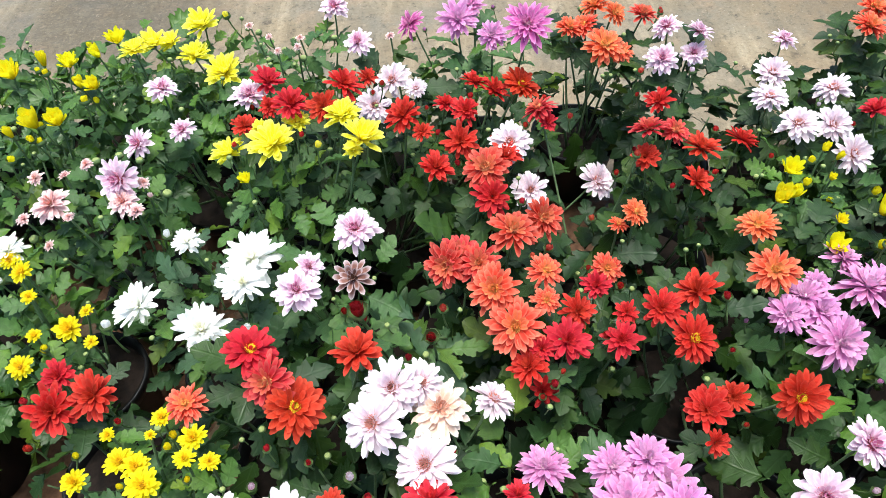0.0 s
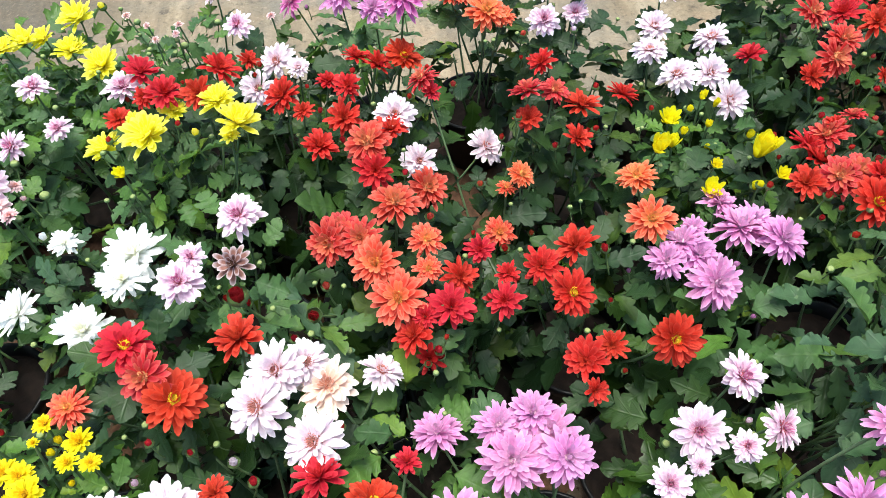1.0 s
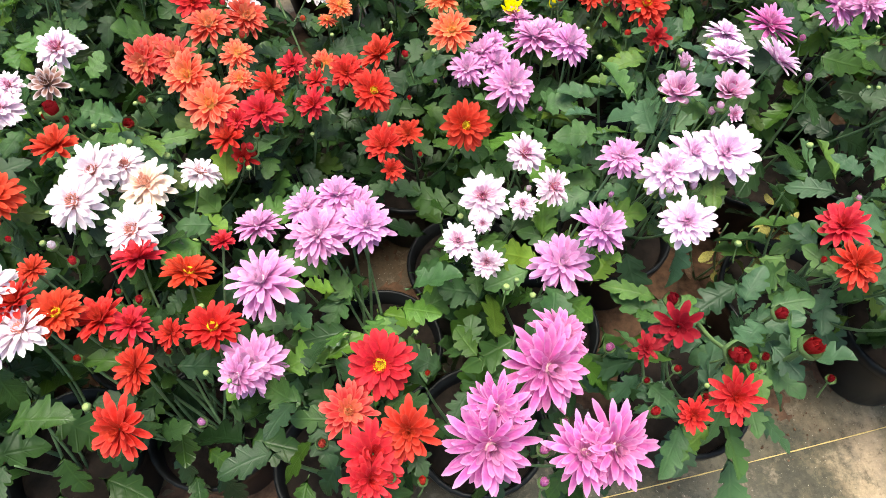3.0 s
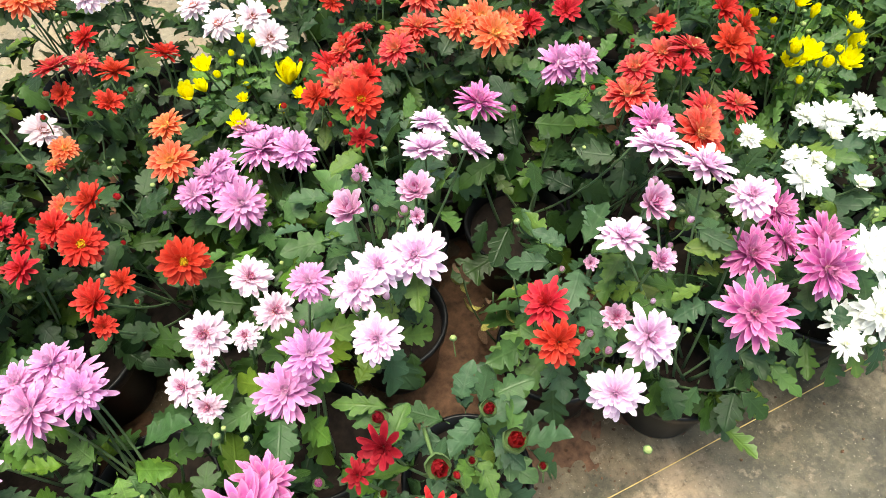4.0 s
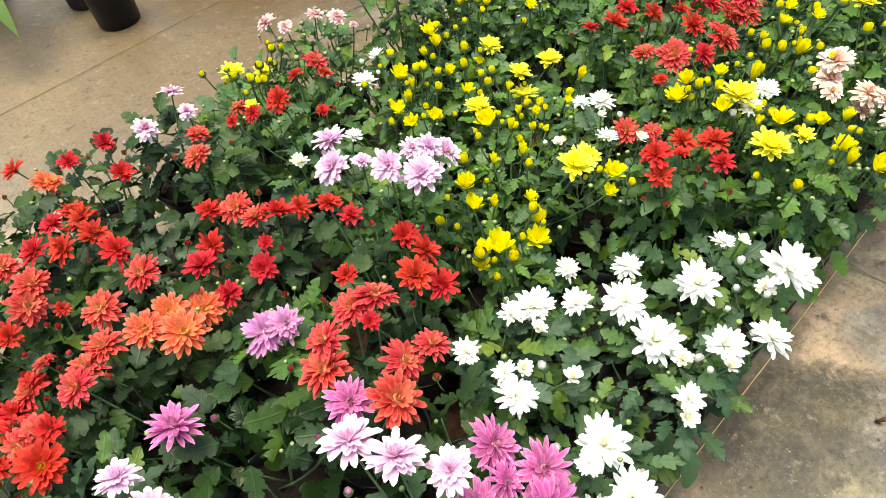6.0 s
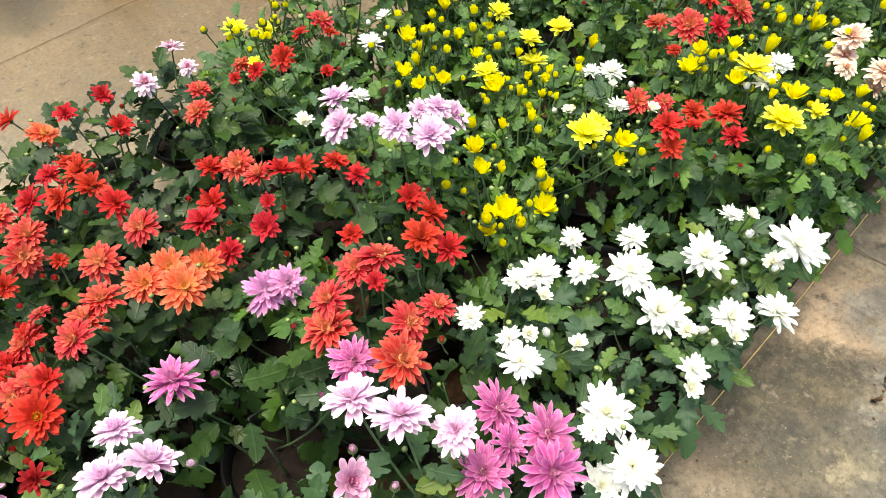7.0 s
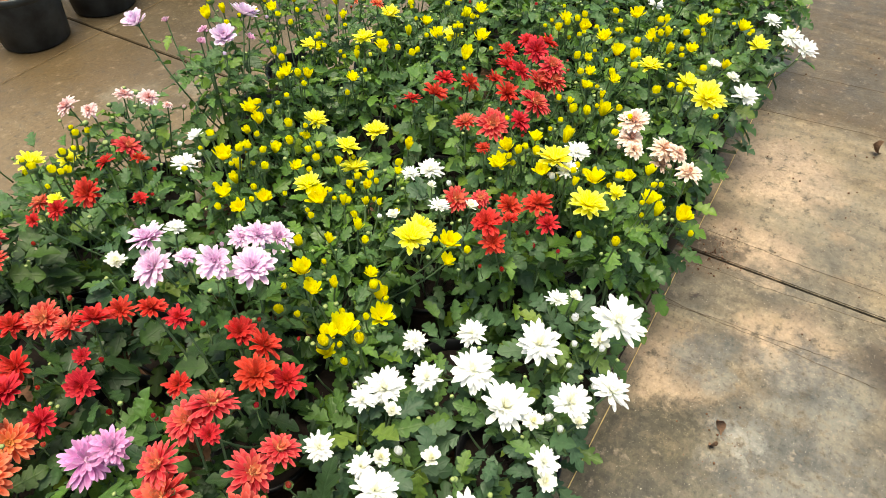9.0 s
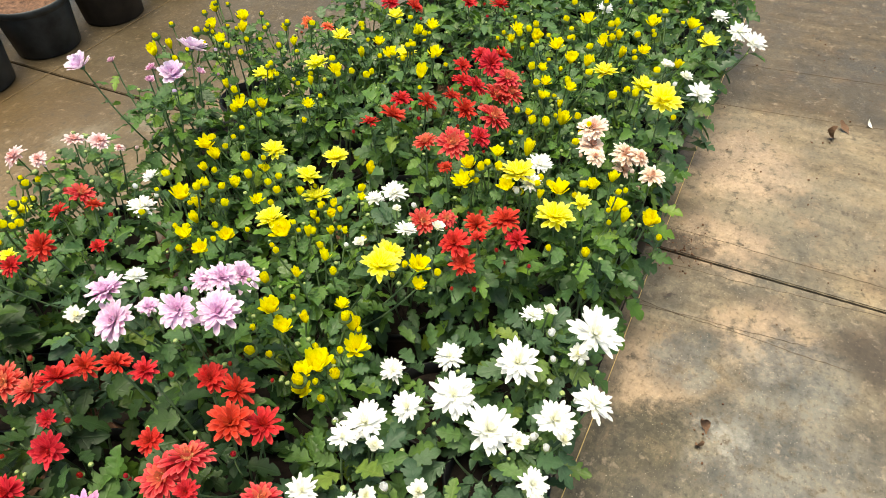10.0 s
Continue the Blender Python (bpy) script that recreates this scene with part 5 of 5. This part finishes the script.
plant(1.953, 0.258, {"YL": [(1.897, 0.236, 0.451, 0.071)], "Y": [(1.867, 0.248, 0.435, 0.032), (1.890, 0.329, 0.444, 0.036), (1.857, 0.326, 0.430, 0.040), (1.937, 0.294, 0.447, 0.028), (1.978, 0.249, 0.439, 0.048)], "W": [(1.955, 0.217, 0.433, 0.045), (1.895, 0.211, 0.434, 0.037)]})
plant(2.123, 0.427, {"RO": [(2.072, 0.355, 0.430, 0.076), (2.163, 0.366, 0.464, 0.063), (2.144, 0.351, 0.445, 0.063), (2.130, 0.376, 0.441, 0.063)]})
plant(1.938, 0.437, {"RO": [(1.782, 0.371, 0.381, 0.054), (1.782, 0.323, 0.405, 0.038), (1.939, 0.446, 0.430, 0.050), (1.912, 0.371, 0.467, 0.066)], "R": [(1.875, 0.370, 0.436, 0.031), (1.978, 0.347, 0.443, 0.050)]})
plant(2.044, 0.589, {"R": [(1.979, 0.597, 0.411, 0.043), (1.992, 0.547, 0.434, 0.062), (2.054, 0.563, 0.430, 0.056), (2.055, 0.499, 0.438, 0.050), (2.094, 0.460, 0.437, 0.050), (2.060, 0.415, 0.439, 0.062), (2.167, 0.471, 0.431, 0.062), (2.144, 0.428, 0.441, 0.056)]})
plant(2.114, 0.801, {"YL": [(2.146, 0.844, 0.402, 0.061)], "Y": [(2.152, 0.795, 0.388, 0.040), (2.093, 0.828, 0.384, 0.032), (2.028, 0.794, 0.370, 0.032)]})
plant(2.017, 0.956, {"YL": [(2.090, 0.966, 0.376, 0.054)], "Y": [(2.099, 0.950, 0.367, 0.040), (1.932, 0.901, 0.401, 0.032), (1.978, 0.975, 0.407, 0.032), (2.023, 0.926, 0.340, 0.040)]})
plant(1.886, 1.089, {"LC": [(1.793, 1.178, 0.512, 0.063), (1.989, 1.055, 0.480, 0.066), (1.847, 0.973, 0.508, 0.059)], "SP": [(1.902, 1.231, 0.456, 0.024), (1.955, 1.015, 0.446, 0.026), (1.867, 1.076, 0.461, 0.025), (1.909, 1.116, 0.459, 0.025)]})
plant(2.056, 1.160, {"Y": [(1.979, 1.179, 0.448, 0.048), (2.021, 1.167, 0.444, 0.036), (2.134, 1.119, 0.412, 0.032)]})
plant(2.230, 0.100, {"YL": [(2.269, 0.194, 0.458, 0.061), (2.276, 0.111, 0.439, 0.065), (2.143, 0.049, 0.500, 0.075)]}, near=False)
plant(2.148, 0.254, {"Y": [(2.172, 0.255, 0.418, 0.028), (2.149, 0.239, 0.400, 0.048), (2.105, 0.298, 0.428, 0.024), (2.216, 0.303, 0.436, 0.028), (2.169, 0.292, 0.431, 0.024), (2.220, 0.249, 0.432, 0.028)]})
plant(2.323, 0.306, {"Y": [(2.271, 0.330, 0.433, 0.028), (2.324, 0.284, 0.436, 0.040), (2.319, 0.245, 0.440, 0.040), (2.381, 0.337, 0.430, 0.040)]}, near=False)
plant(2.295, 0.490, {"R": [(2.263, 0.447, 0.426, 0.068), (2.312, 0.440, 0.423, 0.056), (2.287, 0.529, 0.388, 0.050), (2.318, 0.499, 0.408, 0.050)]}, near=False)
plant(2.254, 0.668, {"YL": [(2.308, 0.692, 0.377, 0.061)], "Y": [(2.294, 0.732, 0.371, 0.040), (2.293, 0.606, 0.398, 0.040), (2.156, 0.569, 0.429, 0.048)]}, near=False)
plant(2.233, 1.024, {"Y": [(2.299, 1.050, 0.376, 0.032), (2.245, 0.985, 0.376, 0.032)]}, near=False)
plant(2.263, 1.208, {"Y": [(2.303, 1.287, 0.387, 0.040), (2.214, 1.221, 0.392, 0.040), (2.295, 1.185, 0.385, 0.040), (2.240, 1.141, 0.387, 0.040)]}, near=False)
plant(2.430, 0.100, {"W": [(2.405, 0.008, 0.369, 0.060), (2.441, 0.049, 0.382, 0.030), (2.456, 0.098, 0.392, 0.030)]}, near=False)
plant(2.500, 0.259, {"Y": [(2.421, 0.196, 0.417, 0.040), (2.491, 0.160, 0.396, 0.032), (2.479, 0.251, 0.405, 0.040), (2.475, 0.076, 0.386, 0.032)]}, near=False)
plant(2.469, 0.440, {"Y": [(2.415, 0.397, 0.423, 0.040), (2.389, 0.451, 0.417, 0.032), (2.449, 0.461, 0.415, 0.032)]}, near=False)
plant(2.617, 0.621, {"R": [(2.612, 0.665, 0.377, 0.056), (2.621, 0.578, 0.384, 0.062)]}, near=False)
plant(2.387, 0.796, {"YL": [(2.341, 0.905, 0.360, 0.068), (2.481, 0.821, 0.368, 0.061)], "Y": [(2.354, 0.801, 0.358, 0.032), (2.307, 0.826, 0.345, 0.040), (2.419, 0.719, 0.373, 0.040), (2.459, 0.699, 0.373, 0.040)]}, near=False)
plant(2.565, 0.840, {"R": [(2.551, 0.878, 0.368, 0.062), (2.544, 0.794, 0.373, 0.056)]}, near=False)
plant(2.413, 0.995, {"O": [(2.373, 1.032, 0.364, 0.038), (2.376, 0.971, 0.362, 0.038)]}, near=False)
plant(2.835, 0.100, {"W": [(2.866, 0.042, 0.331, 0.052), (2.763, -0.022, 0.349, 0.060), (2.718, -0.063, 0.348, 0.060)]}, near=False)
plant(2.655, 0.109, {"YL": [(2.668, 0.037, 0.353, 0.068)], "Y": [(2.745, 0.094, 0.351, 0.040), (2.709, 0.188, 0.358, 0.040)]}, near=False)
plant(2.677, 0.300, {"Y": [(2.565, 0.239, 0.379, 0.040), (2.633, 0.265, 0.372, 0.040), (2.591, 0.328, 0.395, 0.040)], "W": [(2.733, 0.323, 0.362, 0.045)]}, near=False)

# leafy plants that close the bed beyond the flowers
for x, y in [(-1.10, 0.10), (-1.10, 0.30), (-1.10, 0.50), (-1.10, 0.70), (-1.10, 0.90), (-0.95, 1.05), (-0.90, 0.10), (-0.90, 0.30), (-0.90, 0.50), (-0.90, 0.70), (-0.70, 0.10), (-0.70, 0.30), (-0.70, 0.50), (-0.70, 0.70), (-0.50, 0.10), (2.65, 1.05), (2.80, 0.50), (2.80, 0.75), (2.85, 0.95), (2.90, 0.30), (3.00, 0.55), (3.00, 0.80), (3.05, 0.10), (3.05, 1.00), (3.10, 0.30), (3.20, 0.50), (3.20, 0.70), (3.25, 0.10), (3.25, 0.90), (3.30, 0.30)]:
    plant(x, y, {}, leaves=44, buds=2, near=False)

for x, y in ((-0.8, 1.0), (-0.66, 1.17), (-0.83, 1.2), (-0.5, 1.24), (-1.0, 1.2)):
    plant(x, y, {}, leaves=50, reach=0.15, buds=3, near=False)
for entry in PLANTS:
    grow(*entry)


# ---- large pots beyond the far string ----
def large_pot(x, y, radius, height, material, label):
    pot = tagged(new("large_pot"), label, "plant pot", "large pots beyond the string")
    pot.location = (x, y, 0)
    part("pot", pot_mesh(radius, radius * 0.84, height, material), pot, None, "thick-rimmed plastic pot")
    part("soil", soil_mesh(radius - 0.009, height - 0.014, RED_SOIL, 4), pot, None, "reddish crumbly soil")


OLD_POT = plain("weathered_plastic", (0.028, 0.031, 0.031), 0.5, 9.0, 0.85, 0.3)
BROWN_POT = plain("muddy_plastic", (0.03, 0.022, 0.016), 0.7, 7.0, 0.8, 0.4)
large_pot(2.43, 2.33, 0.135, 0.19, OLD_POT, "large grey-black plastic pot filled with red soil")
large_pot(2.72, 2.29, 0.135, 0.23, BROWN_POT, "large mud-stained brown-black plastic pot")
large_pot(2.13, 2.33, 0.135, 0.2, OLD_POT, "large grey plastic pot standing beside the string")
large_pot(1.62, 2.37, 0.088, 0.22, POT, "tall black plastic pot standing beyond the string")
# further pots, added unseen to block light and darken the row
for x, y, size in ((2.0, 2.66, 0.13), (2.3, 2.64, 0.135), (2.6, 2.6, 0.13), (2.9, 2.56, 0.135), (3.02, 2.27, 0.13)):
    large_pot(x, y, size, 0.21, BROWN_POT, "added unseen dark pot that shades the row beyond the string")
large_pot(1.62, 2.62, 0.09, 0.22, BROWN_POT, "muddy plastic pot beyond the string")
large_pot(1.33, 3.0, 0.12, 0.2, OLD_POT, "grey plastic pot with a broad-leaved plant in it")

FRESH = leaf_material("fresh_leaf", (0.12, 0.18, 0.035), (0.2, 0.27, 0.09))
broad_leaved = tagged(new("broad_leaved_plant"), "light green plant with long drooping leaves in a pot", "potted plant")
broad_leaved.location = (1.33, 3.0, 0)


def strap_leaf(turn, length, height, width, droop):
    bm = bmesh.new()
    uv = bm.loops.layers.uv.new("UVMap")
    c, s_ = math.cos(turn), math.sin(turn)
    rows = [(0.0, 0.08), (0.25, 0.12), (0.4, 0.6), (0.55, 0.95), (0.7, 1.0), (0.85, 0.7), (0.95, 0.3), (1.0, 0.02)]

    def place(v, side, w):
        r, z = length * v, 0.17 + height * math.sin(math.pi * min(1.0, v * 0.8)) - droop * v * v
        x = side * w
        return Vector((c * r - s_ * x, s_ * r + c * x, z + abs(side) * w * 0.35 + 0.006 * math.sin(16 * v + 2 * side)))

    blade(bm, uv, rows, width, place, 0)
    return mesh_of("leaf", bm, FRESH)


for turn, length, height, width, droop in ((-1.64, 0.74, 0.3, 0.055, 0.2), (-1.3, 0.62, 0.34, 0.045, 0.1), (-2.1, 0.4, 0.3, 0.045, 0.1), (0.2, 0.38, 0.3, 0.045, 0.1), (1.5, 0.4, 0.32, 0.045, 0.1), (2.8, 0.36, 0.34, 0.045, 0.1)):
    part("leaf", strap_leaf(turn, length, height, width, droop), broad_leaved)

# ---- withered growth and litter ----
WITHERED = plain("withered_leaf", (0.3, 0.26, 0.07), 0.75, 25.0, 0.5, 0.5)
DRY = plain("dry_leaf", (0.14, 0.08, 0.048), 0.85, 25.0, 0.4, 0.6)
PALE = plain("fallen_petal", (0.75, 0.72, 0.62), 0.6, 25.0, 0.1, 0.2)


def curled_mesh(name, material, seed):
    """A small blade that has curled up in drying."""
    rng = random.Random(seed)
    bm = bmesh.new()
    uv = bm.loops.layers.uv.new("UVMap")
    curl, lean = rng.uniform(60, 150), rng.uniform(-0.3, 0.3)

    def place(v, side, w):
        a = radians(curl * v)
        r = 1.0 / radians(curl)
        return Vector((r * math.sin(a), side * w + lean * v * v, r * (1 - math.cos(a)) + abs(side) * w * 0.5 + 0.03 * math.sin(9 * v + side)))

    blade(bm, uv, [(0.0, 0.1), (0.15, 0.3), (0.3, 0.8), (0.5, 1.0), (0.7, 0.75), (0.88, 0.5), (1.0, 0.04)], 0.22, place, 0)
    return mesh_of(name, bm, material)


CURLED = [curled_mesh("curled_leaf", WITHERED, k) for k in range(4)]
CURLED_DRY = [curled_mesh("curled_dry_leaf", DRY, k) for k in range(3)]


def withered_shoot(x, y, height, count, seed):
    rng = random.Random(seed)
    shoot = tagged(new("withered_shoot"), "wilted yellow-green shoot with curled drying leaves", "withered plant", "withered shoots in the bed")
    shoot.location = (x, y, 0)
    for k in range(3):
        a = 2.1 * k + rng.uniform(-0.4, 0.4)
        tip = Vector((0.05 * math.cos(a), 0.05 * math.sin(a), height * rng.uniform(0.8, 1.0)))
        line = bend(Vector((0.005 * k, 0, 0.0)), tip, Vector((0.02 * math.cos(a), 0.02 * math.sin(a), 0)), 8)
        part("stem", stem_mesh(line, 0.0018, 0), shoot)
        for q in range(count):
            spot = line[2 + q % 7]
            part("leaf", rng.choice(CURLED if rng.random() < 0.75 else CURLED_DRY), shoot, leaf_at(spot, rng.uniform(0, 6.28), rng.uniform(-1.3, 0.3), rng.uniform(-1.5, 1.5), rng.uniform(0.02, 0.042)))


withered_shoot(0.86, 0.31, 0.27, 8, 1)
withered_shoot(0.89, 0.27, 0.22, 6, 2)


def litter(name, label, category, me, x, y, z, turn, size):
    ob = tagged(new(name, me), label, category, "litter on the floor")
    ob.matrix_basis = Matrix.Translation((x, y, z)) @ Matrix.Rotation(turn, 4, "Z") @ Matrix.Scale(size, 4)


litter("dry_leaf", "curled brown dry leaf lying on the floor", "leaf", CURLED_DRY[0], 2.927, -0.348, 0.0, 2.2, 0.07)
litter("dry_leaf", "curled brown dry leaf lying on the floor", "leaf", CURLED_DRY[1], 2.96, -0.38, 0.0, 0.7, 0.05)
litter("fallen_petal", "small pale petal fallen on the floor", "petal", curled_mesh("petal", PALE, 9), 3.017, -0.44, 0.0, 1.2, 0.035)
litter("dry_leaf", "dark crumpled dry leaf on the stained floor", "leaf", CURLED_DRY[2], 1.815, -0.205, 0.0, 0.3, 0.045)
litter("dry_leaf", "dark crumpled dry leaf on the stained floor", "leaf", CURLED_DRY[0], 1.79, -0.19, 0.0, 3.6, 0.035)
litter("dry_leaf", "large brown dry leaf between the pots", "leaf", CURLED_DRY[1], 1.17, 1.13, 0.0, 4.0, 0.14)


def crumbs(places, seed):
    """Loose crumbs of soil and grit."""
    rng = random.Random(seed)
    bm = bmesh.new()
    for x, y, spread, count in places:
        for k in range(count):
            r = 0.0008 + 0.0022 * rng.random() ** 4
            px, py = x + rng.gauss(0, spread), y + rng.gauss(0, spread * 0.6)
            made = bmesh.ops.create_icosphere(bm, subdivisions=1, radius=r, matrix=Matrix.Translation((px, py, r * 0.6)))
            for v in made["verts"]:
                v.co += Vector((rng.uniform(-1, 1), rng.uniform(-1, 1), rng.uniform(-1, 1))) * r * 0.3
    return mesh_of("soil_crumbs", bm, RED_SOIL)


tagged(new("soil_crumbs", crumbs([(0.9, 0.06, 0.06, 90), (0.7, 0.03, 0.08, 40), (1.4, -0.02, 0.15, 40), (2.3, -0.05, 0.05, 170), (3.2, -0.3, 0.35, 150), (1.8, -0.2, 0.05, 40), (1.9, -0.15, 0.3, 50), (2.6, -0.2, 0.3, 40)], 3)),
       "loose crumbs of brown soil scattered on the floor", "soil", kind="stuff")


def young_shoot(x, y, z, count, seed):
    """A low bushy side shoot with fresh leaves, growing out of a pot's soil."""
    rng = random.Random(seed)
    shoot = tagged(new("leafy_shoot"), "fresh light green shoot hanging over a pot rim", "young plant", "young shoots in the bed")
    shoot.location = (x, y, 0)
    for k in range(4):
        a = 1.57 * k + rng.uniform(-0.4, 0.4)
        tip = Vector((0.075 * math.cos(a), 0.075 * math.sin(a), z + rng.uniform(-0.02, 0.03)))
        line = bend(Vector((0.006 * math.cos(a), 0.006 * math.sin(a), 0.12)), tip, Vector((0, 0, 0)), 7)
        part("stem", stem_mesh(line, 0.0018, 0), shoot)
        for q in range(count):
            spot = line[3 + q % 5]
            part("leaf", rng.choice(LEAVES), shoot, leaf_at(spot, a + rng.uniform(-1.3, 1.3), rng.uniform(-0.5, 0.4), rng.uniform(-0.6, 0.6), rng.uniform(0.04, 0.062)))


young_shoot(1.035, 0.085, 0.25, 12, 3)
